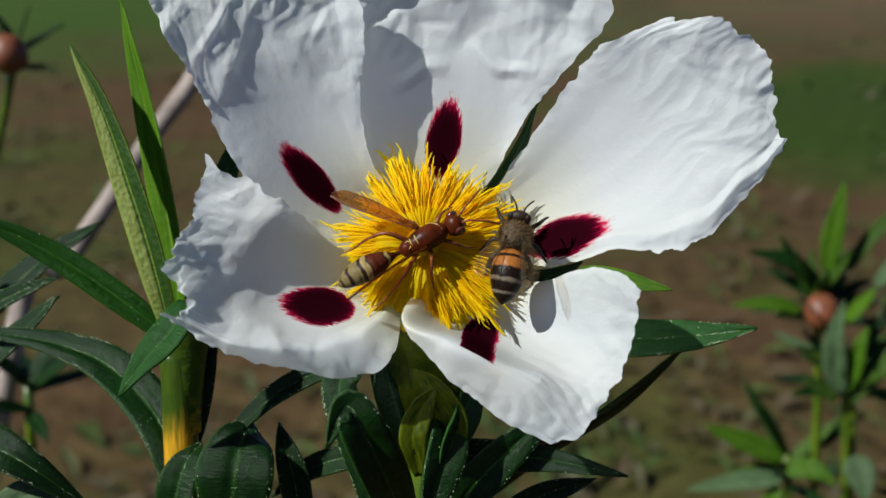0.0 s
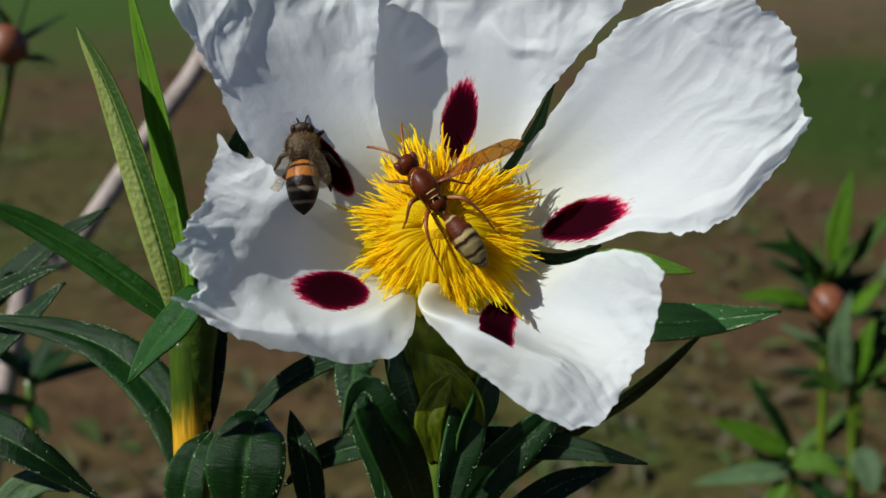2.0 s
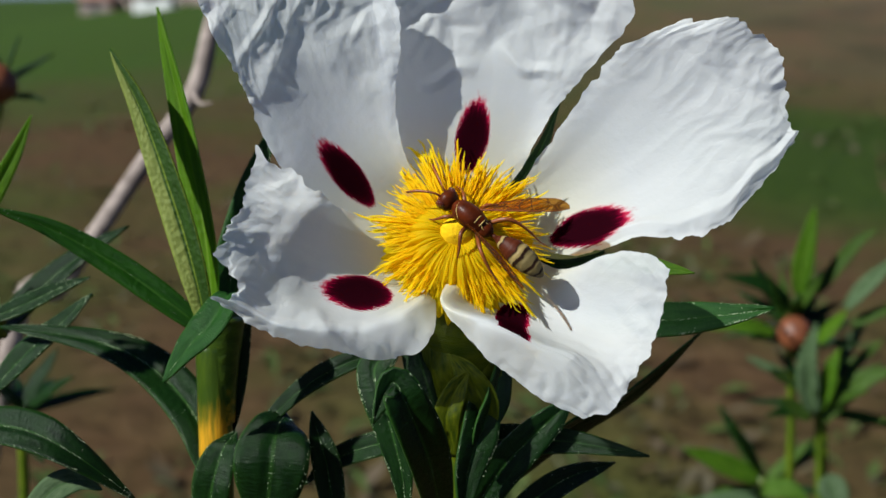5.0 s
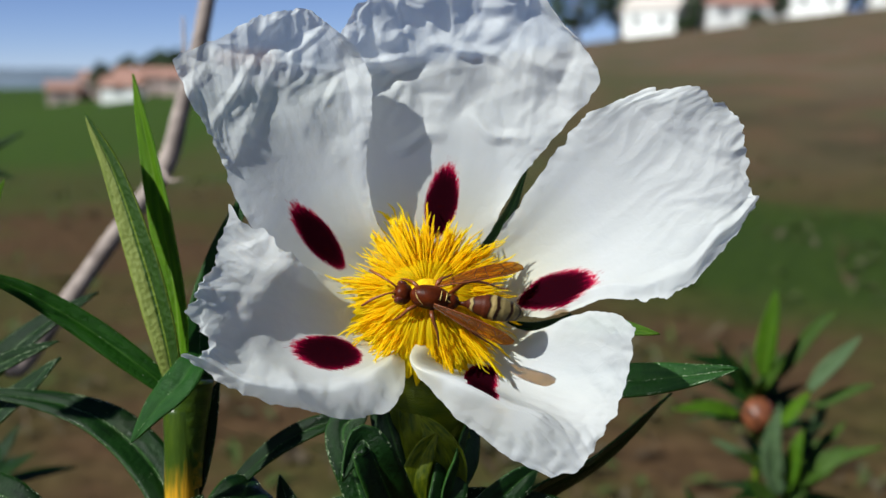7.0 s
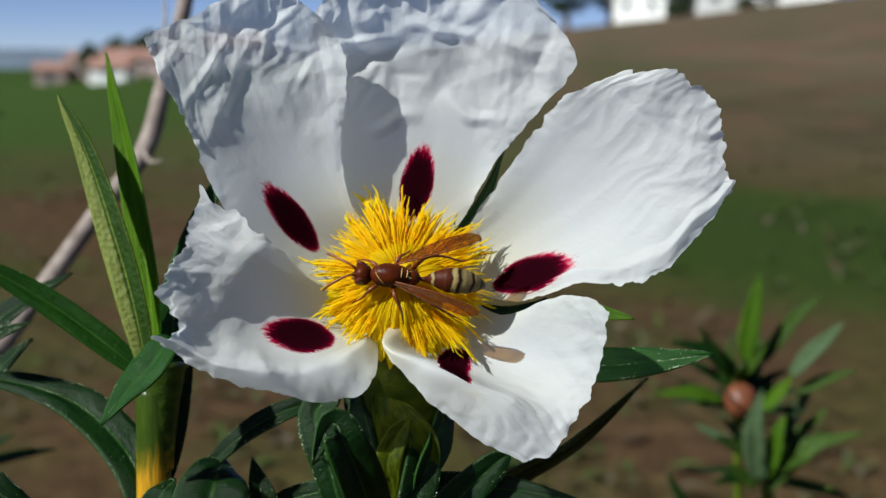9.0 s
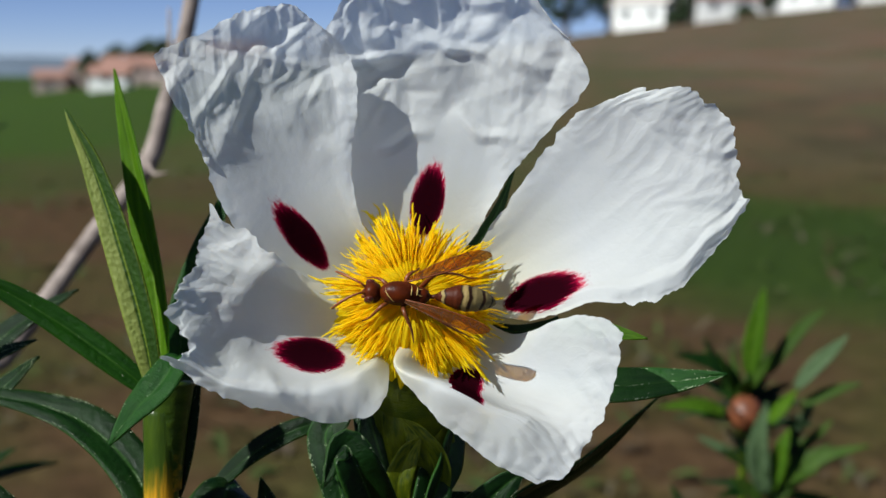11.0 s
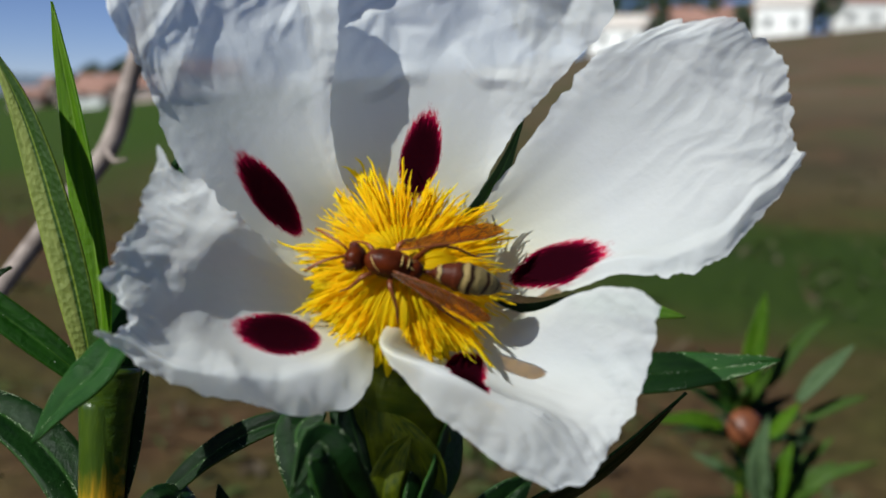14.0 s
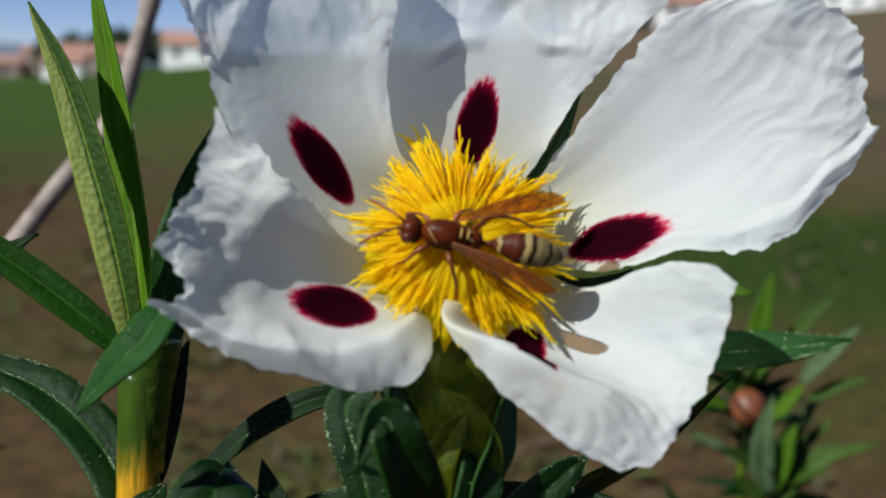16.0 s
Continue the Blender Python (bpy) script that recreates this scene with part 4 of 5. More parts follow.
# ---- the flowering shoot under it ----
shoot = thing("flowering_shoot", "rockrose stem with sticky dark green leaves under the flower", "plant")
part("stem", tube([(-0.0, -5.5, -3.0), (0.9, -12.5, -2.0), (0.4, -22.9, -1.0), (-0.7, -34.9, 0.0), (-1.7, -60.4, 2.0), (-4, -400, 10), (-8, -758, -100)], [3.2, 3.0, 2.6, 2.4, 2.4, 3, 4], 10, 40), STEM, shoot, "green stem")
part("calyx", tube([(0.7, -9.8, -1.0), (0.2, -15.6, 2.0), (-0.2, -22.8, 0.0), (-0.3, -30.6, 0.0), (-0.7, -40.2, 0.0)], [3.2, 5.8, 6.0, 4.6, 3.0], 18, 30), SEPAL, shoot, "swollen yellow-green calyx")
for pts, wd, mt, fd in (
    ([(-0.8, -34.3, 3.0), (-0.3, -25.1, 7.0), (-2.0, -18.4, 7.0), (-3.8, -13.3, 3.0)], 7.2, SEPAL, -16),
    ([(0.9, -34.5, 2.0), (3.0, -27.1, 5.0), (2.6, -19.5, 5.0), (0.4, -12.2, 1.0)], 6.4, SEPAL, -16),
    ([(-2.1, -33.9, 5.0), (-5.0, -24.6, 5.0), (-6.9, -19.0, 2.0), (-7.5, -14.4, 3.0)], 6.0, LEAF, -18),
    ([(2.6, -34.5, 6.0), (3.4, -27.5, 7.5), (0.9, -22.4, 8.0), (-1.6, -19.6, 7.0)], 4.6, SEPAL, 20),
    ([(-1.2, -35.1, 7.0), (-2.0, -28.9, 9.0), (-0.6, -24.7, 9.0), (1.3, -22.0, 8.0)], 4.0, SEPAL, 22),
):
    ob = part("sepal", leaf_sheet(pts, wd, fd, (0, 0, 1), 0.2, 0, 0.85, wd), mt, shoot, "glossy yellow-green sepal")
    ob.modifiers.new("thickness", "SOLIDIFY").thickness = 0.0005
leaf(shoot, [(-10.3, -19.7, 2.0), (-13.0, -22.7, 4.0), (-10.9, -29.9, 5.0), (-8.9, -38.3, 5.0), (-8.3, -46.2, 4.0)], 5.6, LEAF, 14, (-0.2, 0.2, 1), "dark leaf with a midrib coloured pale for its glint", rib=LEAF_PALE, beads=520)
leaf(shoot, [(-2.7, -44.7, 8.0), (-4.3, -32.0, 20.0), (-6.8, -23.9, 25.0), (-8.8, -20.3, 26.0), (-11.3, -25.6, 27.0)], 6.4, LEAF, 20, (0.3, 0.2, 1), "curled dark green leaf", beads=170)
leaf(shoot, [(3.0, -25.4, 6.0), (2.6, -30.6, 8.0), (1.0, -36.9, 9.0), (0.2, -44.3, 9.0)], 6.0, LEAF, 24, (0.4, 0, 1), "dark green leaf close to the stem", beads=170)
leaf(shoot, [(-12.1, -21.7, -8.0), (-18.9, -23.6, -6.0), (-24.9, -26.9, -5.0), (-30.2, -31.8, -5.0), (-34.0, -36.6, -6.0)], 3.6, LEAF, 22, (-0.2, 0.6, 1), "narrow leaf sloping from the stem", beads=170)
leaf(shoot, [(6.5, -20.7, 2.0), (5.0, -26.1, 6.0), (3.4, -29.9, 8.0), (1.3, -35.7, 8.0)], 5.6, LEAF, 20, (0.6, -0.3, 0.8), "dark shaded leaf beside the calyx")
# LEAF_MID instead of LEAF gives this leaf its lit tone.
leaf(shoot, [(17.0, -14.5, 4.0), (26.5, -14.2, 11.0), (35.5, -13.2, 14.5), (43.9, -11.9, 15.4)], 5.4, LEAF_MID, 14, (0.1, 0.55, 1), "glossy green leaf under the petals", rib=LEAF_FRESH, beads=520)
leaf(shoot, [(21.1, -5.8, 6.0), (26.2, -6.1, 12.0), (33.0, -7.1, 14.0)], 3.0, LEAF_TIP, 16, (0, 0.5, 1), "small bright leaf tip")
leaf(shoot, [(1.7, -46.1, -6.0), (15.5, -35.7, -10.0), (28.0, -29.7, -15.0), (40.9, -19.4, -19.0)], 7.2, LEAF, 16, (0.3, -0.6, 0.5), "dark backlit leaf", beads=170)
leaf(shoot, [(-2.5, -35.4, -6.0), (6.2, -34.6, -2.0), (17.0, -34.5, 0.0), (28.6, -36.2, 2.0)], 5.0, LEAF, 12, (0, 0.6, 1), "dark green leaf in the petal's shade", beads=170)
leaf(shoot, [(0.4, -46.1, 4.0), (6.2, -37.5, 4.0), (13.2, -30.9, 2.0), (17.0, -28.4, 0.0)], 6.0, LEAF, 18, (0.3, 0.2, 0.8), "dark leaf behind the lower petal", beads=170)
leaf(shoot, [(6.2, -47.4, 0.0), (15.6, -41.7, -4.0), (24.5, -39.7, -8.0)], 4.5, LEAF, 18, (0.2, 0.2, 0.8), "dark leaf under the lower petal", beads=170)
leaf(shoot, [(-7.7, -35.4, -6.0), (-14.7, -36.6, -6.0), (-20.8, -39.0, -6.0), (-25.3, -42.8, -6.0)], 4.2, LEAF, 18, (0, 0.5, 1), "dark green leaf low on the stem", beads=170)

# ---- the leafy shoot beside it ----
side = thing("leafy_shoot", "upright rockrose shoot with narrow glossy leaves", "plant")
part("stem", tube([(-38.5, -15.7, -6.0), (-38.9, -23.7, -6.0), (-39.2, -32.6, -6.0), (-39.4, -41.6, -6.0), (-41, -300, -20), (-30, -758, -110)], [4.1, 3.4, 2.9, 2.7, 2.6, 3.4], 14, 70), STEM_JOINT, side, "green stem turning yellow-orange at the joint")
leaf(side, [(-40.1, -17.8, -5.0), (-42.0, -7.3, -4.0), (-46.0, 6.0, -5.0), (-50.7, 17.8, -7.0), (-55.6, 26.8, -8.6)], 5.2, LEAF_TWO, 20, (-0.25, 0, 1), "upright leaf with one half coloured sunlit pale", blunt=0.82, rib=LEAF_FRESH)
leaf(side, [(-40.3, -18.7, -10.0), (-41.1, -6.0, -11.0), (-43.7, 8.8, -12.0), (-46.5, 21.9, -13.0), (-49.2, 33.9, -13.5)], 4.8, LEAF_FRESH, 24, (-0.45, 0, 1), "upright fresh green leaf lit from behind", blunt=0.8)
leaf(side, [(-40.5, -18.4, -7.0), (-47.7, -12.4, -6.0), (-56.4, -6.1, -5.0), (-64.6, -1.1, -3.0), (-72.3, 2.1, 0.0)], 4.4, LEAF_LIT, 16, (0.1, 0.4, 1), "arching leaf, its green brightened as if backlit", rib=LEAF_LIT, beads=60)
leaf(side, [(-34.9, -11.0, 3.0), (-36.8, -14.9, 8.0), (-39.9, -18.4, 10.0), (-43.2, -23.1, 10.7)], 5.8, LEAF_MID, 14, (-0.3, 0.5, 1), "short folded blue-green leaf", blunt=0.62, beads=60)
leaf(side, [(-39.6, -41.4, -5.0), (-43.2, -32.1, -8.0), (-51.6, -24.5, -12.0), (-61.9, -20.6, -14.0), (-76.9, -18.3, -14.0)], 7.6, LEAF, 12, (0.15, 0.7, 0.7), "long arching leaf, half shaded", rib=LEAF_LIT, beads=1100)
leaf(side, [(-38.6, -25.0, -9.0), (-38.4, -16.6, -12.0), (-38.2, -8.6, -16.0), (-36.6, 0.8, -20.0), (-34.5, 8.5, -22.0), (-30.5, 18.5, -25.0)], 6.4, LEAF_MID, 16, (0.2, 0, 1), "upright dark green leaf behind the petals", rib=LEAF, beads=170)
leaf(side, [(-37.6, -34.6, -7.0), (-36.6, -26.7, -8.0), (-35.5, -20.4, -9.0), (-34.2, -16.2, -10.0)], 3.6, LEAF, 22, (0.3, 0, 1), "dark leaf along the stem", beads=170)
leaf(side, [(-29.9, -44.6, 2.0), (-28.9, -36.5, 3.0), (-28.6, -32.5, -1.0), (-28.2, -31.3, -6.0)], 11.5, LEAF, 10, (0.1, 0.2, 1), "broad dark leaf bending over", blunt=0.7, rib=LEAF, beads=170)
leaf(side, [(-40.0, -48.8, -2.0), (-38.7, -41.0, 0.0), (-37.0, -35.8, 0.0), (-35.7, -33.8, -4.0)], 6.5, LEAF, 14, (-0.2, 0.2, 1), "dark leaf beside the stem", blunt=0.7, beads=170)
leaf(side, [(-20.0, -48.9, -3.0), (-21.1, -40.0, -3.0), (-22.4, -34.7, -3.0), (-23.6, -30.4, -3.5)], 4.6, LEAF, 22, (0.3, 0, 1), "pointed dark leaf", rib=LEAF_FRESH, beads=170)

# ---- the sprig behind it ----
sprig = thing("leafy_sprig", "rockrose sprig with shiny bristling leaves", "plant")
part("stem", tube([(-83.2, -21.2, -30.0), (-89.1, -31.6, -32.0), (-90, -300, -50), (-80, -758, -130)], [1.8, 2.0, 2.4, 3], 8, 24), STEM, sprig, "green stem")
leaf(sprig, [(-78.6, -28.9, -16.0), (-73.9, -23.7, -16.0), (-67.8, -18.5, -16.0), (-61.9, -13.1, -16.0)], 4.8, LEAF, 16, (-0.3, 0.5, 1), "shiny dark leaf", rib=LEAF_FRESH, beads=520)
leaf(sprig, [(-81.2, -18.0, -20.0), (-75.4, -15.6, -20.0), (-69.6, -13.0, -20.0), (-63.5, -10.7, -20.0)], 3.4, LEAF, 18, (-0.1, 0.5, 1), "narrow green leaf with a yellow tip", beads=520)
leaf(sprig, [(-87.6, -24.0, -36.0), (-79.7, -15.8, -37.0), (-71.7, -9.0, -38.0), (-61.9, -2.9, -38.0)], 6.0, LEAF, 16, (-0.4, 0.5, 1), "shiny grey-green leaf", rib=LEAF_FRESH, beads=520)
leaf(sprig, [(-85.8, -4.2, -25.0), (-81.1, 3.6, -24.0), (-77.4, 10.2, -24.0), (-74.2, 17.0, -24.0)], 3.2, LEAF_FRESH, 18, (0.3, 0, 1), "narrow upright leaf")
leaf(sprig, [(-75.6, -30.2, 6.0), (-65.5, -30.6, 8.0), (-58.1, -34.1, 8.0), (-49.7, -42.5, 4.0)], 6.4, LEAF, 14, (0.1, 0.6, 0.8), "dark drooping leaf", rib=LEAF, beads=520)
leaf(sprig, [(-68.7, -47.8, 2.0), (-63.2, -41.6, 2.0), (-58.9, -40.0, 2.0), (-55.5, -41.5, 2.0)], 4.5, LEAF_GREY, 14, (0.1, 0.4, 1), "pale shiny leaf")

# ---- the bare branch ----
branch = thing("bare_branch", "dry grey-brown branch of an older bush", "branch")
limb = [(-54.0, 118.0, -197.0), (-63.0, 104.0, -199.0), (-71.4, 90.5, -200.0), (-76.1, 70.2, -202.0), (-82.2, 50.7, -205.0), (-88.0, 30.6, -205.0), (-102.2, 9.6, -200.0), (-114.2, -9.1, -195.0), (-128.4, -30.9, -190.0), (-144.0, -55.5, -185.0)]
part("limb", tube(limb + [(-190, -300, -200), (-210, -758, -260)], [1.6, 1.9, 2.5, 2.6, 2.8, 3.2, 3.0, 3.0, 3.2, 3.4, 4.5, 6], 10, 80), BARK, branch, "weathered grey-brown bark")
part("twig", tube([(-82.2, 50.7, -205.0), (-81.9, 65.6, -207.0), (-82.9, 80.8, -210.0)], [0.9, 0.7, 0.35], 6, 10), BARK, branch, "thin side twig")
part("spur", tube([(-87.9, 30.5, -203.0), (-84.2, 26.5, -196.0), (-79.0, 26.5, -190.0)], [1.1, 0.7, 0.4], 6, 8), BARK, branch)


# ---- background sprigs, out of focus ----
def rosette(name, label, centre, size, count, seed, mats, bud=True, spread=1.0, lean=0.02):
    rnd = random.Random(seed)
    ob = thing(name, label, "plant", group="background rockrose sprigs")
    c = Vector(centre)
    foot = (FL.inverted() @ Vector(((FL @ (c * 0.001)).x + lean, (FL @ (c * 0.001)).y + 0.05, 0.0))) * 1000
    part("stem", tube([c, c.lerp(foot, 0.12) + Vector((3, 0, 0)), c.lerp(foot, 0.5), foot], [1.6, 1.9, 2.3, 3.0], 7, 16), STEM, ob, "green stem")
    for i in range(count):
        a = i * 2.399 + rnd.uniform(-0.3, 0.3)
        lift = rnd.uniform(0.05, 1.0)
        d = Vector((math.cos(a) * (1.2 - lift * 0.7) * spread, lift * 1.1 - 0.15, math.sin(a) * (1.1 - lift * 0.5))).normalized()
        ln = size * rnd.uniform(0.7, 1.15)
        st = c - Vector((0, size * 0.5 * (1 - lift), 0)) * rnd.uniform(0.2, 1.0)
        pts = [st, st + d * ln * 0.35, st + d * ln * 0.7 + Vector((0, -ln * 0.03, 0)), st + d * ln + Vector((0, -ln * 0.10 * (1.2 - lift), 0))]
        face = Vector((-d.x * 0.4, 1.0 - abs(d.y) * 0.6, 0.7))
        leaf(ob, pts, size * rnd.uniform(0.14, 0.20), mats[rnd.randrange(len(mats))], 16, face, "", 0, 0.8, 0.4)
    if bud:
        part("bud", lump(c + Vector((0, -4, 9)), (7.0, 7.4, 7.0), (0, 0, 20), 0.08, seed, 14), BUD, ob, "reddish-brown bud")
    return ob


def add_leaves(ob, rows):
    for material, width, pts in rows:
        leaf(ob, pts, width, material, 16, (-0.2, 0.5, 0.9), "", 0, 0.8, 0.4)


add_leaves(rosette("background_sprig", "rockrose sprig with a reddish bud, fresh green leaves", (128.0, -57.5, -306.0), 30, 20, 3, [LEAF, LEAF, LEAF_BACK]), [
    (LEAF_TIP, 8, [(130.1, -46.1, -300), (130.8, -34.5, -297), (132.1, -23.1, -294), (133.7, -10.7, -292)]),
    (LEAF_BACK, 6, [(138.7, -46.6, -305), (145.8, -34.9, -302), (152.8, -25.5, -299), (160, -19.7, -297)]),
    (LEAF_GREY, 6.5, [(147.6, -51.2, -296), (153.4, -43, -293), (159.5, -36, -290), (165.9, -29.1, -288)]),
    (LEAF_BACK, 5, [(151.2, -58.5, -300), (161.5, -52.9, -297), (173.5, -48.6, -294)]),
    (LEAF_TIP, 6, [(119.5, -60.8, -296), (107.6, -57.8, -293), (92, -58.2, -290)]),
    (LEAF, 6.5, [(127, -48.9, -304), (114.8, -41.8, -301), (99.4, -38.2, -298)]),
    (LEAF_FRESH, 5, [(135.8, -64.2, -292), (140.7, -57.1, -289), (145.1, -50.7, -286)]),
])
add_leaves(rosette("background_sprig", "lower rockrose sprig with grey-green leaves", (138.3, -86.0, -300.0), 32, 10, 8, [LEAF, LEAF_BACK], False), [
    (LEAF_GREY, 9, [(134, -91.8, -290), (130.8, -80.1, -287), (129.9, -68.6, -284), (132.5, -54.7, -282)]),
    (LEAF_TIP, 7, [(135.7, -92.2, -292), (138.1, -82.7, -289), (139.4, -73.3, -286), (142, -65.2, -284)]),
    (LEAF_BACK, 7, [(138.5, -96, -294), (146.5, -85.3, -291), (156.6, -76.9, -288), (174.1, -72, -286)]),
    (LEAF_BACK, 6, [(132.9, -94, -290), (125.4, -89, -287), (119.1, -84.5, -284)]),
])
add_leaves(rosette("background_sprig", "rockrose sprig near the ground, green leaves", (122.3, -126.0, -325.0), 34, 10, 13, [LEAF_BACK, LEAF], False), [
    (LEAF_TIP, 9, [(117.4, -123.8, -310), (102.2, -116.2, -307), (85.6, -109.3, -304)]),
    (LEAF_GREY, 8, [(116.7, -130.7, -306), (99.6, -131.2, -303), (77.5, -134.4, -300)]),
    (LEAF_TIP, 8, [(119.1, -129.5, -312), (129.5, -127.5, -309), (138.2, -133.4, -306)]),
    (LEAF_TIP, 7, [(115.3, -134.2, -306), (110.8, -141.4, -303), (105, -149.7, -300)]),
    (LEAF_GREY, 12, [(142.3, -119.4, -300), (144.9, -126.4, -297), (146.5, -135.6, -294)]),
])
rosette("background_sprig", "rockrose sprig with dusty leaves", (150.2, -90.0, -335.0), 38, 10, 21, [LEAF_GREY, LEAF_BACK, LEAF], False)
rosette("background_sprig", "dark rockrose sprig with a ripe bud", (-169.8, 40.8, -260.0), 20, 11, 34, [LEAF], True, 1.0, -0.3)
rosette("background_sprig", "dark shaded rockrose sprig", (-137.5, -65.8, -180.0), 28, 10, 55, [LEAF], False, 1.0, -0.1)


# ---- insects: x to the head, z to the back, millimetres ----
def leg(parent, pts, radii, material, label=""):
    return part("leg", tube(pts, radii, 6, 18), material, parent, label)


def wing_width(u):
    """Narrow at the root, broadest past the middle, with a blunt slanting end."""
    w = 0.2 + 0.8 * math.sin(0.5 * math.pi * min(1, 0.05 + u / 0.68)) ** 1.1
    return w if u < 0.8 else w * max(0.12, 1 - ((u - 0.8) / 0.2) ** 2.2) ** 0.6


def wing(name, parent, root, length, width, material, mirror, label, tilt=8):
    """A wing that trails backwards from its root, a mesh of its own at the root."""
    n, m = 24, 6
    rows = []
    for i in range(n + 1):
        u = i / n
        w = width * wing_width(u)
        row = []
        for j in range(m + 1):
            v = j / m
            y = (v - 0.3) * w * (1 if mirror > 0 else -1)
            row.append(Vector((-length * u, y, 0.35 * math.sin(math.pi * u) + 0.12 * math.sin(v * 9))))
        rows.append(row)
    ob = part(name, sheet(rows, lambda a, b: (a / n, b / m)), material, parent, label)
    ob.location = Vector(root) * 0.001
    ob.rotation_euler = (0, radians(tilt), 0)
    lead = tube([(-length * k / 6, -0.3 * width * wing_width(k / 6) * (1 if mirror > 0 else -1), 0.35 * math.sin(math.pi * k / 6)) for k in range(7)], [0.12, 0.1, 0.05] if material == WING_AMBER else [0.07, 0.05, 0.03], 5, 14)
    part("leading_vein", lead, WASP_LEG if material == WING_AMBER else BEE_DARK, ob)
    return ob


def build_wasp():
    ob = thing("wasp", "rust-brown paper wasp with cream bands and amber wings", "wasp")
    head = part("head", lump((7.5, 0, 0.1), (1.25, 1.95, 1.6), (0, 12, 0), 0.03, 1), WASP, ob, "rusty brown head")
    for s in (1, -1):
        part("eye", lump((7.8, 1.5 * s, 0.35), (0.8, 0.62, 1.1), (0, 0, 20 * s), 0, 0, 12), WASP_EYE, head, "dark brown eye")
        part("mandible", lump((8.6, 0.55 * s, -0.6), (0.6, 0.3, 0.4), (0, 40, -20 * s), 0, 0, 10), WASP_LEG, head)
        part("antenna", tube([(8.3, 0.5 * s, 0.7), (9.3, 1.0 * s, 1.5), (11.3, 2.3 * s, 1.0), (12.7, 3.4 * s, -0.1)], [0.22, 0.17, 0.22, 0.17], 6, 16), WASP_LEG, head, "brown curved antenna")
    thorax = part("thorax", tube([(6.5, 0, 0.1), (6.0, 0, 0.2), (4.9, 0, 0.35), (3.6, 0, 0.45), (2.4, 0, 0.4), (1.5, 0, 0.25), (0.9, 0, 0.1)], [0.6, 1.35, 1.95, 2.05, 1.8, 1.4, 0.9], 20, 30, True, 0.9), WASP, ob, "rust-brown thorax")
    for s in (1, -1):
        part("collar_stripe", tube([(5.75, 0.15 * s, 1.72), (5.3, 1.1 * s, 1.62), (4.5, 1.85 * s, 1.05)], [0.06, 0.08, 0.06], 6, 8), CREAM, thorax, "thin cream stripe")
        part("rear_stripe", tube([(1.5, 0.3 * s, 1.55), (1.1, 0.6 * s, 1.3), (0.7, 0.55 * s, 1.0)], [0.07, 0.10, 0.06], 6, 8), CREAM, thorax, "thin cream stripe")
    part("rear_bar", tube([(1.55, -0.75, 1.62), (1.5, 0, 1.82), (1.55, 0.75, 1.62)], [0.06, 0.10, 0.06], 6, 8), CREAM, thorax, "cream cross stripe")
    part("scutellum_stripe", tube([(2.3, -0.9, 1.86), (2.25, 0, 2.08), (2.3, 0.9, 1.86)], [0.06, 0.09, 0.06], 6, 8), CREAM, thorax, "cream cross stripe")
    part("propodeum", lump((1.0, 0, 0.05), (1.25, 1.45, 1.3), (0, 0, 0), 0.05, 4, 14), WASP, thorax)
    part("waist", tube([(0.3, 0, 0), (-0.6, 0, 0.05), (-1.5, 0, 0.2)], [0.42, 0.38, 0.8], 8, 8), WASP, ob)
    gas = tube([(-0.9, 0, 0.05), (-2.0, 0, 0.35), (-3.6, 0, 0.45), (-5.4, 0, 0.3), (-7.2, 0, -0.1), (-8.6, 0, -0.6), (-9.0, 0, -0.75)], [0.35, 1.2, 2.05, 2.2, 1.75, 0.8, 0.1], 22, 66, True, 0.88)
    for vert in gas.verts:
        ring = 1 - 0.07 * (((-vert.co.x - 2.1) / 1.35) % 1.0) if -vert.co.x > 2.1 else 1
        vert.co.y *= ring
        vert.co.z *= ring
    part("abdomen", gas, WASP_GASTER, ob, "brown abdomen with cream bands")
    for s in (1, -1):
        leg(ob, [(5.2, 1.0 * s, -0.8), (6.3, 2.4 * s, -0.3), (7.6, 3.6 * s, -1.8), (8.8, 4.0 * s, -3.0)], [0.34, 0.30, 0.17, 0.08], WASP_LEG, "orange-brown leg")
        leg(ob, [(3.4, 1.3 * s, -1.0), (3.0, 3.4 * s, 0.3), (2.0, 5.4 * s, -1.6), (1.6, 7.0 * s, -3.4)], [0.36, 0.32, 0.18, 0.08], WASP_LEG, "orange-brown leg")
        leg(ob, [(1.6, 1.2 * s, -0.8), (-0.6, 3.6 * s, 0.9), (-3.0, 4.8 * s, -0.6), (-5.2, 5.2 * s, -2.6), (-6.4, 5.6 * s, -3.2)], [0.38, 0.34, 0.22, 0.13, 0.07], WASP_LEG, "orange-brown leg")
    wings = [wing("wing", ob, (3.2, 1.5 * s, 1.5), 12.6, 2.0, WING_AMBER, s, "amber folded wing", 2) for s in (1, -1)]
    for piece in ob.children_recursive:
        if piece not in wings and piece.parent not in wings:
            piece.data.transform(Matrix.Diagonal((1.06, 0.84, 0.94, 1)))
    return ob, wings


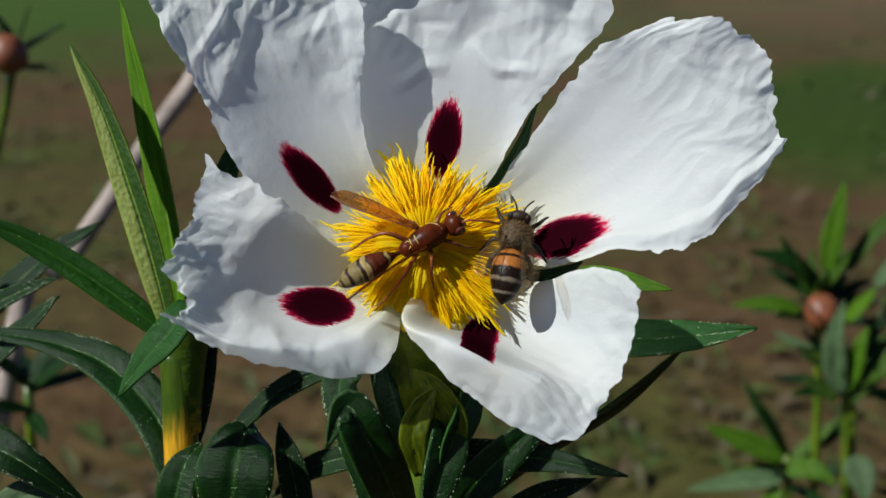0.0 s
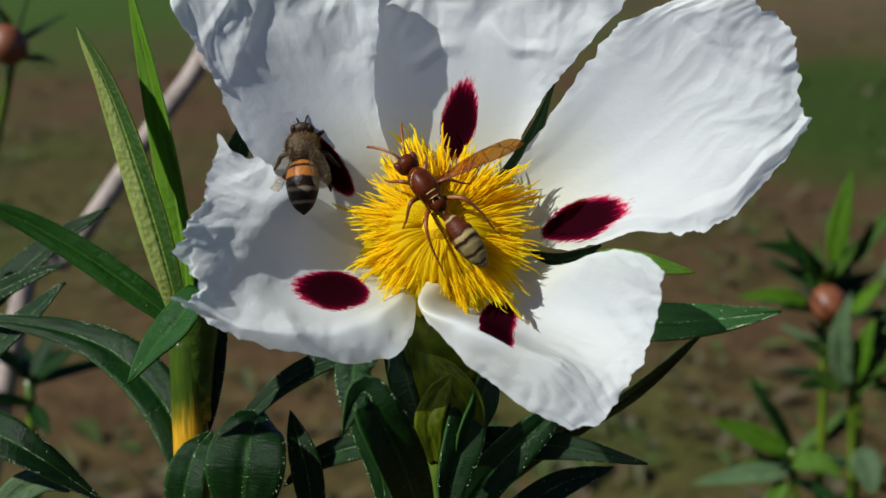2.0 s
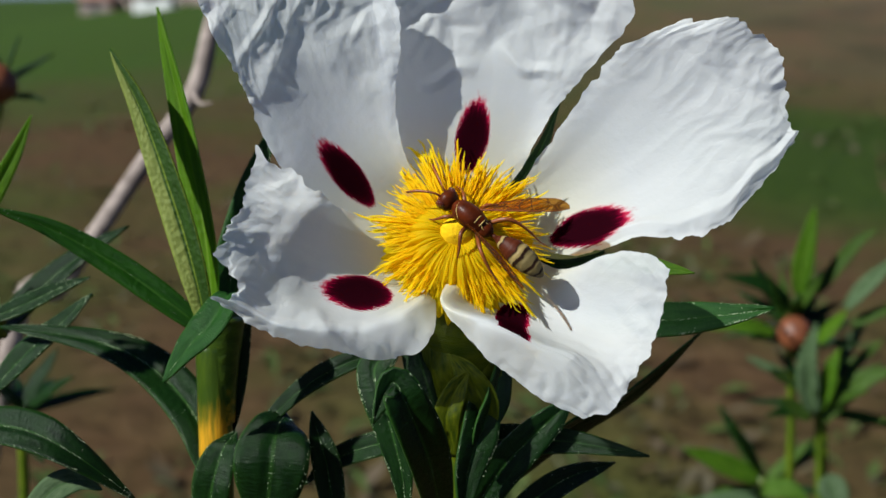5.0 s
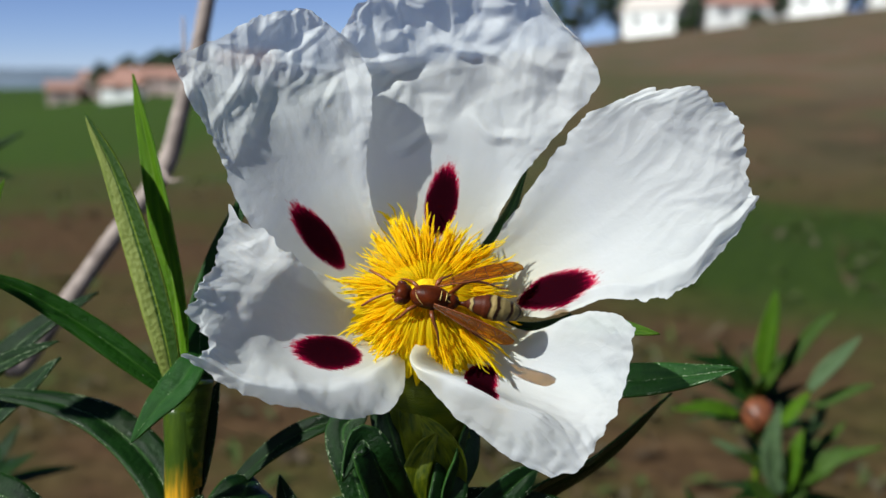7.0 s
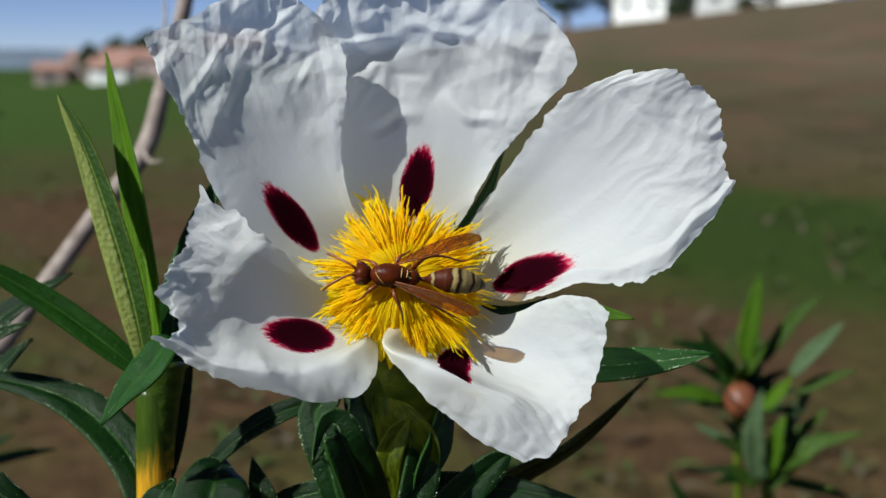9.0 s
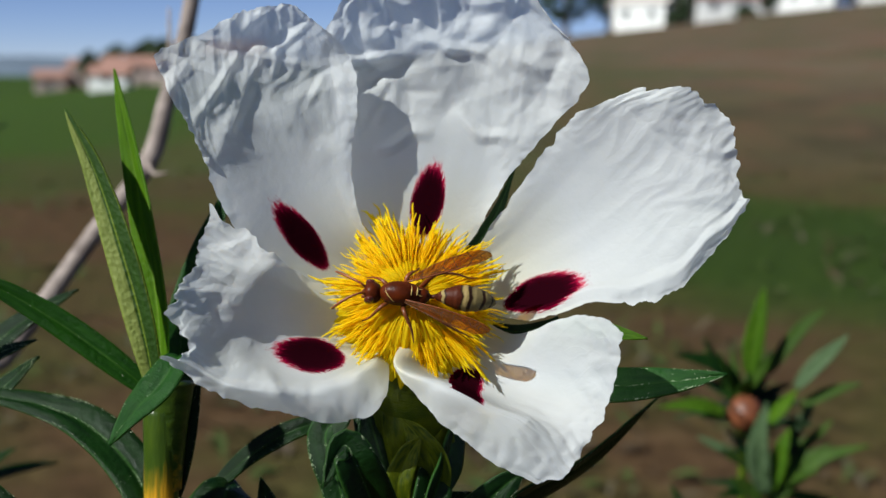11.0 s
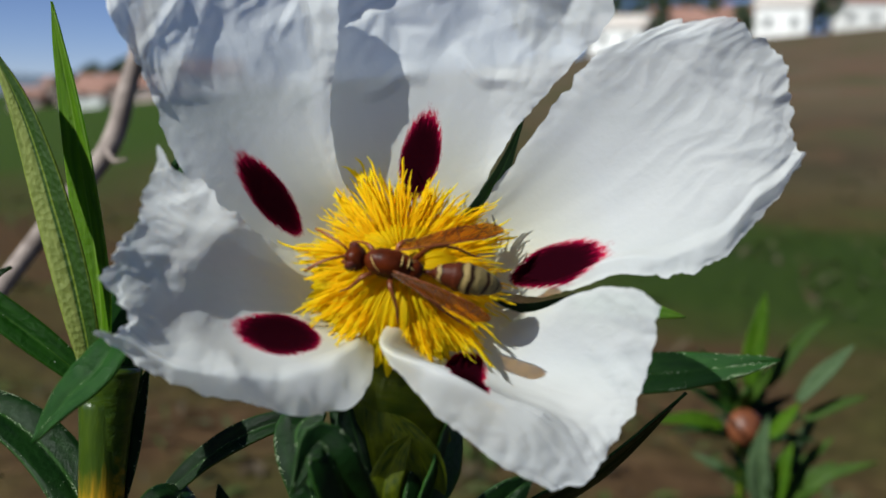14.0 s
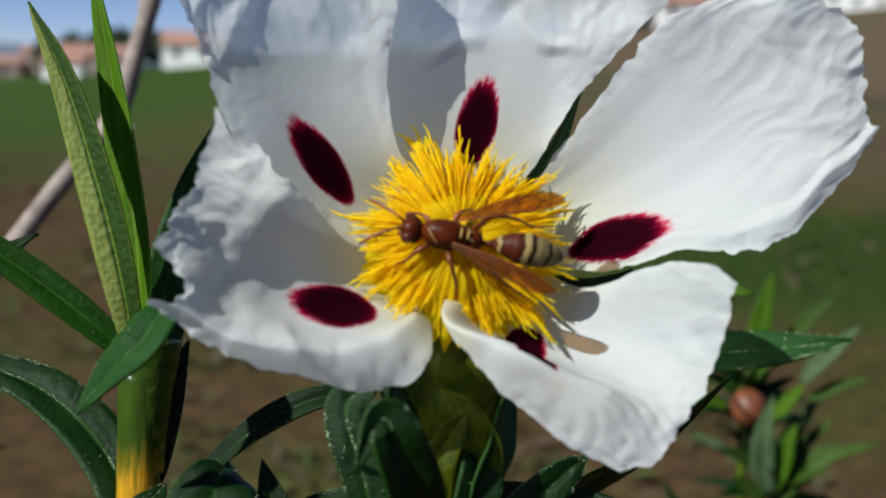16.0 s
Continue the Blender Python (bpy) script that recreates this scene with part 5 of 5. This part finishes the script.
def build_bee(pollen, label):
    ob = thing("honey_bee", label, "bee", group="honey bees")
    head = part("head", lump((5.3, 0, -0.1), (1.0, 1.6, 1.4), (0, 10, 0), 0.03, 1, 16), BEE_DARK, ob, "dark head")
    for s in (1, -1):
        part("eye", lump((5.3, 1.15 * s, 0.2), (0.6, 0.5, 1.0), (0, 0, 15 * s), 0, 0, 12), BEE_DARK, head, "black eye")
        part("antenna", tube([(6.0, 0.4 * s, 0.5), (6.9, 0.8 * s, 0.9), (8.0, 1.5 * s, 0.3)], [0.15, 0.12, 0.11], 6, 10), BEE_DARK, head)
    thorax = part("thorax", lump((2.6, 0, 0.25), (2.25, 2.15, 1.95), (0, 0, 0), 0.05, 3, 18), BEE_THORAX, ob, "brown thorax")
    rnd = random.Random(3)
    bm = bmesh.new()
    for _ in range(2400):
        d = Vector((rnd.gauss(0, 1), rnd.gauss(0, 1), rnd.gauss(0, 1))).normalized()
        p = Vector((2.6, 0, 0.25)) + Vector((d.x * 2.2, d.y * 2.1, d.z * 1.9))
        q = p + (d + Vector((rnd.gauss(0, 0.3), rnd.gauss(0, 0.3), rnd.gauss(0, 0.3)))) * rnd.uniform(0.3, 0.6)
        s = d.orthogonal().normalized() * 0.045
        bm.faces.new([bm.verts.new(x) for x in (p + s, p - s, q)])
    tagged(part("fuzz", bm, BEE_FUZZ_TAN if pollen else BEE_FUZZ, thorax, "tan fuzz", False), kind="stuff")
    ab = tube([(0.7, 0, 0.1), (-0.3, 0, 0.2), (-2.0, 0, 0.2), (-4.0, 0, -0.1), (-5.8, 0, -0.6), (-6.8, 0, -1.0)], [0.5, 1.95, 2.35, 2.15, 1.35, 0.15], 18, 34, True, 0.86)
    part("abdomen", ab, BEE_ABDOMEN_DARK if pollen else BEE_ABDOMEN, ob, "black abdomen with thin pale bands" if pollen else "abdomen with amber and black bands")
    for s in (1, -1):
        leg(ob, [(3.8, 0.9 * s, -1.0), (5.2, 2.6 * s, -0.8), (6.6, 3.3 * s, -2.2), (7.2, 3.7 * s, -2.9)], [0.3, 0.3, 0.2, 0.12], BEE_DARK, "dark leg")
        leg(ob, [(2.4, 1.2 * s, -1.2), (2.0, 3.0 * s, -1.0), (1.4, 3.9 * s, -2.4), (0.8, 4.7 * s, -3.3)], [0.36, 0.34, 0.26, 0.12], BEE_DARK, "dark leg")
        hind = leg(ob, [(1.4, 1.2 * s, -1.2), (-0.4, 2.6 * s, -1.4), (-1.4, 3.0 * s, -3.0), (-2.5, 3.3 * s, -3.9)], [0.34, 0.34, 0.40, 0.14], BEE_DARK, "dark hind leg")
        if pollen:
            part("pollen_basket", lump((-1.2, 3.0 * s, -2.7), (0.75, 0.65, 1.25), (0, 30, 0), 0.15, 4, 12), POLLEN, hind, "orange-yellow pollen lump")
        w = wing("wing", ob, (2.4, 1.3 * s, 1.6), 7.6, 2.5, WING_CLEAR, s, "clear smoky wing", 6)
        w.rotation_euler = (radians(-10 * s), radians(12), radians(-30 * s if pollen else -13 * s))
    return ob


# ---- what moves ----
ON_FLOWER, IN_AIR = AXIS, Vector((0, 0.8, 0.6))


def stand(c, h, up):
    """A pose in the flower's space: centre in millimetres, heading and back."""
    x = Vector(h).normalized()
    z = (up - x * up.dot(x)).normalized()
    y = z.cross(x)
    m = Matrix((x, y, z)).transposed().to_4x4()
    m.translation = Vector(c) * 0.001
    return FL @ m


def spread(root, angle, roll):
    return Matrix.Translation(Vector(root) * 0.001) @ Matrix.Rotation(radians(angle), 4, "Z") @ Matrix.Rotation(radians(2), 4, "Y") @ Matrix.Rotation(radians(roll), 4, "X")


wasp, (wing_l, wing_r) = build_wasp()
bee_plain = build_bee(False, "honey bee with amber-banded abdomen visiting the flower")
bee_laden = build_bee(True, "dark honey bee with yellow pollen baskets")


def motions():
    walk(wasp, [
        (0.0, stand((-3.0, -2.3, 12.9), (0.88, 0.44, -0.20), ON_FLOWER)),
        (0.2, stand((3.6, -1.7, 12.7), (0.86, 0.46, -0.21), ON_FLOWER)),
        (0.3, stand((4.3, -2.9, 13.2), (0.81, 0.53, -0.24), ON_FLOWER)),
        (0.4, stand((3.0, -1.7, 12.7), (0.77, 0.58, -0.27), ON_FLOWER)),
        (0.5, stand((2.5, -0.8, 12.3), (0.76, 0.59, -0.27), ON_FLOWER)),
        (0.6, stand((-1.9, -1.3, 12.5), (0.56, 0.75, -0.35), ON_FLOWER)),
        (0.7, stand((-1.8, -1.6, 12.6), (0.51, 0.78, -0.36), ON_FLOWER)),
        (0.8, stand((-1.2, -2.7, 13.2), (0.44, 0.81, -0.37), ON_FLOWER)),
        (0.9, stand((0.8, -2.2, 12.9), (0.40, 0.83, -0.38), ON_FLOWER)),
        (1.0, stand((1.6, -1.6, 12.6), (0.50, 0.79, -0.36), ON_FLOWER)),
        (1.1, stand((0.5, -0.2, 12.0), (0.47, 0.80, -0.37), ON_FLOWER)),
        (1.2, stand((-1.0, 0.3, 11.7), (0.37, 0.84, -0.39), ON_FLOWER)),
        (1.3, stand((-2.3, 0.5, 11.7), (0.20, 0.89, -0.41), ON_FLOWER)),
        (1.4, stand((0.8, -0.5, 12.1), (0.13, 0.90, -0.41), ON_FLOWER)),
        (1.5, stand((2.5, -1.5, 12.6), (-0.20, 0.89, -0.41), ON_FLOWER)),
        (1.6, stand((3.9, -2.9, 13.2), (-0.35, 0.85, -0.39), ON_FLOWER)),
        (1.7, stand((4.7, -4.2, 13.9), (-0.57, 0.75, -0.34), ON_FLOWER)),
        (1.8, stand((4.5, -3.2, 13.4), (-0.52, 0.77, -0.36), ON_FLOWER)),
        (1.9, stand((1.8, -2.0, 12.8), (-0.60, 0.73, -0.33), ON_FLOWER)),
        (2.0, stand((0.2, 0.8, 11.5), (-0.60, 0.73, -0.33), ON_FLOWER)),
        (2.1, stand((0.5, 1.2, 11.3), (-0.63, 0.70, -0.32), ON_FLOWER)),
        (2.2, stand((-0.4, 1.3, 11.3), (-0.63, 0.70, -0.32), ON_FLOWER)),
        (2.3, stand((0.4, -2.7, 13.1), (-0.81, 0.54, -0.25), ON_FLOWER)),
        (2.4, stand((1.9, -2.9, 13.2), (-0.81, 0.53, -0.24), ON_FLOWER)),
        (2.5, stand((4.1, -1.6, 12.6), (-0.55, 0.76, -0.35), ON_FLOWER)),
        (2.6, stand((4.7, 1.0, 11.5), (-0.57, 0.75, -0.34), ON_FLOWER)),
        (2.7, stand((4.4, -1.3, 12.5), (-0.56, 0.75, -0.35), ON_FLOWER)),
        (2.8, stand((6.0, -2.8, 13.2), (-0.61, 0.72, -0.33), ON_FLOWER)),
        (2.9, stand((5.2, -2.2, 12.9), (-0.69, 0.66, -0.30), ON_FLOWER)),
        (3.0, stand((5.4, -1.8, 12.7), (-0.71, 0.64, -0.29), ON_FLOWER)),
        (3.1, stand((4.0, -0.9, 12.3), (-0.57, 0.75, -0.34), ON_FLOWER)),
        (3.2, stand((3.4, -2.8, 13.2), (0.18, 0.89, -0.41), ON_FLOWER)),
        (3.3, stand((5.7, -3.6, 13.5), (0.29, 0.87, -0.40), ON_FLOWER)),
        (3.4, stand((6.2, -4.0, 13.8), (0.34, 0.85, -0.39), ON_FLOWER)),
        (3.5, stand((4.7, -3.5, 13.5), (0.33, 0.86, -0.39), ON_FLOWER)),
        (3.6, stand((6.9, -2.6, 13.1), (0.22, 0.89, -0.41), ON_FLOWER)),
        (3.7, stand((6.5, -2.0, 12.8), (0.10, 0.90, -0.42), ON_FLOWER)),
        (3.8, stand((6.0, -2.9, 13.2), (0.02, 0.91, -0.42), ON_FLOWER)),
        (3.9, stand((5.3, -2.8, 13.2), (-0.01, 0.91, -0.42), ON_FLOWER)),
        (4.0, stand((5.3, -1.2, 12.4), (-0.33, 0.86, -0.39), ON_FLOWER)),
        (4.1, stand((4.8, -1.0, 12.4), (-0.45, 0.81, -0.37), ON_FLOWER)),
        (4.2, stand((4.5, -1.1, 12.4), (-0.43, 0.82, -0.38), ON_FLOWER)),
        (6.3, stand((4.6, -2.1, 12.9), (-0.98, -0.19, 0.09), ON_FLOWER)),
        (6.5, stand((4.8, -2.9, 13.2), (-1.00, -0.07, 0.03), ON_FLOWER)),
        (7.0, stand((4.2, -2.7, 13.1), (-0.98, 0.16, -0.07), ON_FLOWER)),
        (7.5, stand((4.1, -2.6, 13.1), (-0.99, 0.14, -0.06), ON_FLOWER)),
        (8.0, stand((2.7, -3.1, 13.3), (-0.94, 0.30, -0.14), ON_FLOWER)),
        (8.5, stand((2.4, -1.7, 12.7), (-1.00, 0.08, -0.04), ON_FLOWER)),
        (9.0, stand((2.4, -1.7, 12.7), (-1.00, 0.07, -0.03), ON_FLOWER)),
        (9.2, stand((3.0, -1.5, 12.6), (-1.00, 0.09, -0.04), ON_FLOWER)),
        (11.5, stand((2.1, -1.5, 12.6), (-1.00, 0.06, -0.03), ON_FLOWER)),
        (12.5, stand((2.2, -1.8, 12.7), (-0.99, 0.10, -0.05), ON_FLOWER)),
        (14.5, stand((2.2, -2.3, 13.0), (-0.98, 0.18, -0.08), ON_FLOWER)),
        (16.0, stand((1.9, -2.2, 12.9), (-0.99, 0.15, -0.07), ON_FLOWER)),
    ])
    left = ((0, 50, 0), (0.5, 52, 0), (0.8, 73, 0), (1.0, 108, 0), (1.2, 110, 20), (1.35, 50, 60), (1.5, 10, 80), (1.7, 8, 80), (2.5, 8, 80), (3.0, 8, 70), (3.2, 38, 10), (3.5, 57, 0), (3.8, 60, 20), (4.0, 12, 80), (4.2, 10, 80), (6.3, 17, 0), (16, 16, 0))
    right = ((0, 8, 80), (0.4, 12, 75), (0.6, 45, 20), (0.8, 76, 0), (1.0, 95, 0), (1.5, 73, 0), (2.0, 78, 0), (2.5, 80, 0), (3.0, 53, 0), (3.2, 10, 70), (3.5, 8, 80), (3.8, 40, 10), (4.2, 49, 0), (6.3, 22, 0), (16, 22, 0))
    walk(wing_l, [(t, spread((3.2, 1.5, 1.5), -a, b)) for t, a, b in left])
    walk(wing_r, [(t, spread((3.2, -1.5, 1.5), a, -b)) for t, a, b in right])
    walk(bee_plain, [
        (0.0, stand((11.8, -2.7, 12.2), (0.19, 0.89, -0.41), ON_FLOWER)),
        (0.1, stand((24.6, 2.9, 12.7), (0.46, 0.81, -0.37), ON_FLOWER)),
        (0.2, stand((46.1, 19.6, 12.5), (0.34, 0.93, -0.13), IN_AIR)),
        (0.3, stand((68.3, 32.3, 9.6), (0.51, 0.85, -0.13), IN_AIR)),
        (0.4, stand((72.5, 28.2, 9.8), (-0.99, 0.14, 0.05), IN_AIR)),
        (0.5, stand((49.4, 24.0, 22.4), (-0.98, 0.19, 0.04), IN_AIR)),
        (0.6, stand((47.7, 22.2, 21.5), (-0.90, 0.43, 0.01), IN_AIR)),
        (0.7, stand((45.5, 30.6, 10.7), (-0.98, 0.17, 0.04), IN_AIR)),
        (0.9, stand((35.3, 44.6, 8.8), (-0.91, 0.41, 0.00), IN_AIR)),
        (1.1, stand((5.1, 43.3, 10.3), (-0.60, 0.80, -0.07), IN_AIR)),
        (1.2, stand((0.8, 35.1, 11.6), (-0.33, 0.94, -0.10), IN_AIR)),
        (1.3, stand((-14.9, 1.1, 8.5), (-0.32, 0.86, -0.40), ON_FLOWER)),
        (1.4, stand((-8.7, -2.5, 15.1), (0.01, 0.91, -0.42), ON_FLOWER)),
        (1.5, stand((-11.9, -1.3, 11.6), (-0.66, 0.68, -0.31), ON_FLOWER)),
        (1.6, stand((-11.7, -2.3, 12.0), (-0.39, 0.84, -0.39), ON_FLOWER)),
        (1.7, stand((-14.3, -0.4, 11.2), (-0.14, 0.90, -0.41), ON_FLOWER)),
        (1.8, stand((-17.4, 2.4, 8.9), (-0.37, 0.84, -0.39), ON_FLOWER)),
        (1.9, stand((-19.8, 4.8, 7.8), (-0.36, 0.85, -0.39), ON_FLOWER)),
        (2.0, stand((-19.1, 6.5, 7.0), (-0.06, 0.91, -0.42), ON_FLOWER)),
        (2.1, stand((-17.2, 5.7, 11.4), (0.92, -0.35, 0.16), ON_FLOWER)),
        (2.2, stand((-14.9, 7.0, 10.8), (0.46, 0.81, -0.37), ON_FLOWER)),
        (2.3, stand((-10.2, -5.2, 16.4), (0.44, 0.81, -0.37), ON_FLOWER)),
        (2.4, stand((-6.9, -5.7, 16.6), (-0.47, 0.80, -0.37), ON_FLOWER)),
        (2.5, stand((-5.9, -5.7, 18.6), (0.11, 0.90, -0.42), ON_FLOWER)),
        (2.6, stand((8.9, -4.8, 16.2), (0.19, 0.89, -0.41), ON_FLOWER)),
        (2.7, stand((16.1, -12.2, 16.0), (0.68, 0.72, -0.12), IN_AIR)),
        (2.8, stand((43.6, 16.6, 11.1), (0.79, 0.60, -0.12), IN_AIR)),
        (2.9, stand((54.0, 27.5, 9.2), (0.91, 0.40, -0.10), IN_AIR)),
        (3.0, stand((35.8, 31.3, 9.6), (0.58, 0.81, -0.13), IN_AIR)),
        (3.2, stand((31.6, 46.5, 9.6), (0.44, 0.89, -0.13), IN_AIR)),
        (4.2, stand((62.6, 64.2, 13.3), (0.71, 0.70, -0.09), IN_AIR)),
        (16.0, stand((89.1, 76.1, -4.4), (1.00, 0.03, 0.05), IN_AIR)),
    ])
    walk(bee_laden, [
        (0.0, stand((88.1, 18.0, 16.2), (-0.97, 0.22, 0.04), IN_AIR)),
        (2.0, stand((69.4, 15.1, 35.8), (-0.98, 0.21, 0.04), IN_AIR)),
        (2.2, stand((56.4, 15.9, 37.3), (-0.98, 0.21, 0.03), IN_AIR)),
        (2.3, stand((38.9, 16.0, 38.7), (-0.98, 0.20, 0.03), IN_AIR)),
        (2.4, stand((27.0, 10.8, 33.8), (-0.92, 0.39, 0.00), IN_AIR)),
        (2.5, stand((18.7, 7.4, 28.7), (-0.84, 0.53, -0.02), IN_AIR)),
        (2.6, stand((18.5, 4.2, 12.1), (-0.91, 0.38, -0.18), ON_FLOWER)),
        (2.7, stand((31.6, 8.5, 35.3), (-0.77, 0.64, -0.04), IN_AIR)),
        (2.8, stand((31.6, 17.5, 26.8), (-0.88, 0.47, -0.01), IN_AIR)),
        (2.9, stand((21.2, 13.7, 27.7), (-0.94, 0.35, 0.00), IN_AIR)),
        (3.0, stand((19.0, 11.3, 35.7), (-0.98, 0.21, 0.02), IN_AIR)),
        (3.1, stand((15.2, 0.1, 13.9), (-0.89, 0.42, -0.19), ON_FLOWER)),
        (3.2, stand((9.2, -10.7, 21.9), (-0.68, 0.66, -0.31), ON_FLOWER)),
        (3.3, stand((17.8, -11.2, 48.0), (-0.80, 0.60, -0.03), IN_AIR)),
        (3.4, stand((26.8, 0.1, 42.9), (-0.98, 0.18, 0.03), IN_AIR)),
        (3.5, stand((15.3, 28.0, 41.2), (-0.97, 0.26, 0.02), IN_AIR)),
        (3.6, stand((7.4, 35.0, 41.0), (-0.96, 0.28, 0.02), IN_AIR)),
        (3.7, stand((-8.0, 30.9, 31.2), (-0.88, 0.47, -0.01), IN_AIR)),
        (3.8, stand((-6.4, 44.0, 31.2), (-0.92, 0.38, -0.00), IN_AIR)),
        (3.9, stand((-4.6, 22.4, 32.1), (-0.80, 0.59, -0.03), IN_AIR)),
        (4.0, stand((-19.0, 21.8, 32.7), (-0.62, 0.05, -0.78), IN_AIR)),
        (4.1, stand((-33.2, 4.1, 35.8), (-0.30, 0.95, -0.08), IN_AIR)),
        (4.2, stand((-43.8, 8.2, 37.1), (0.83, 0.55, -0.08), IN_AIR)),
        (4.4, stand((-74.2, 10.5, 23.3), (0.85, 0.52, -0.07), IN_AIR)),
        (5.5, stand((-97.9, 22.4, 25.6), (0.78, 0.62, -0.05), IN_AIR)),
        (16.0, stand((-107.6, 23.7, -13.2), (0.84, 0.54, 0.04), IN_AIR)),
    ])


motions()
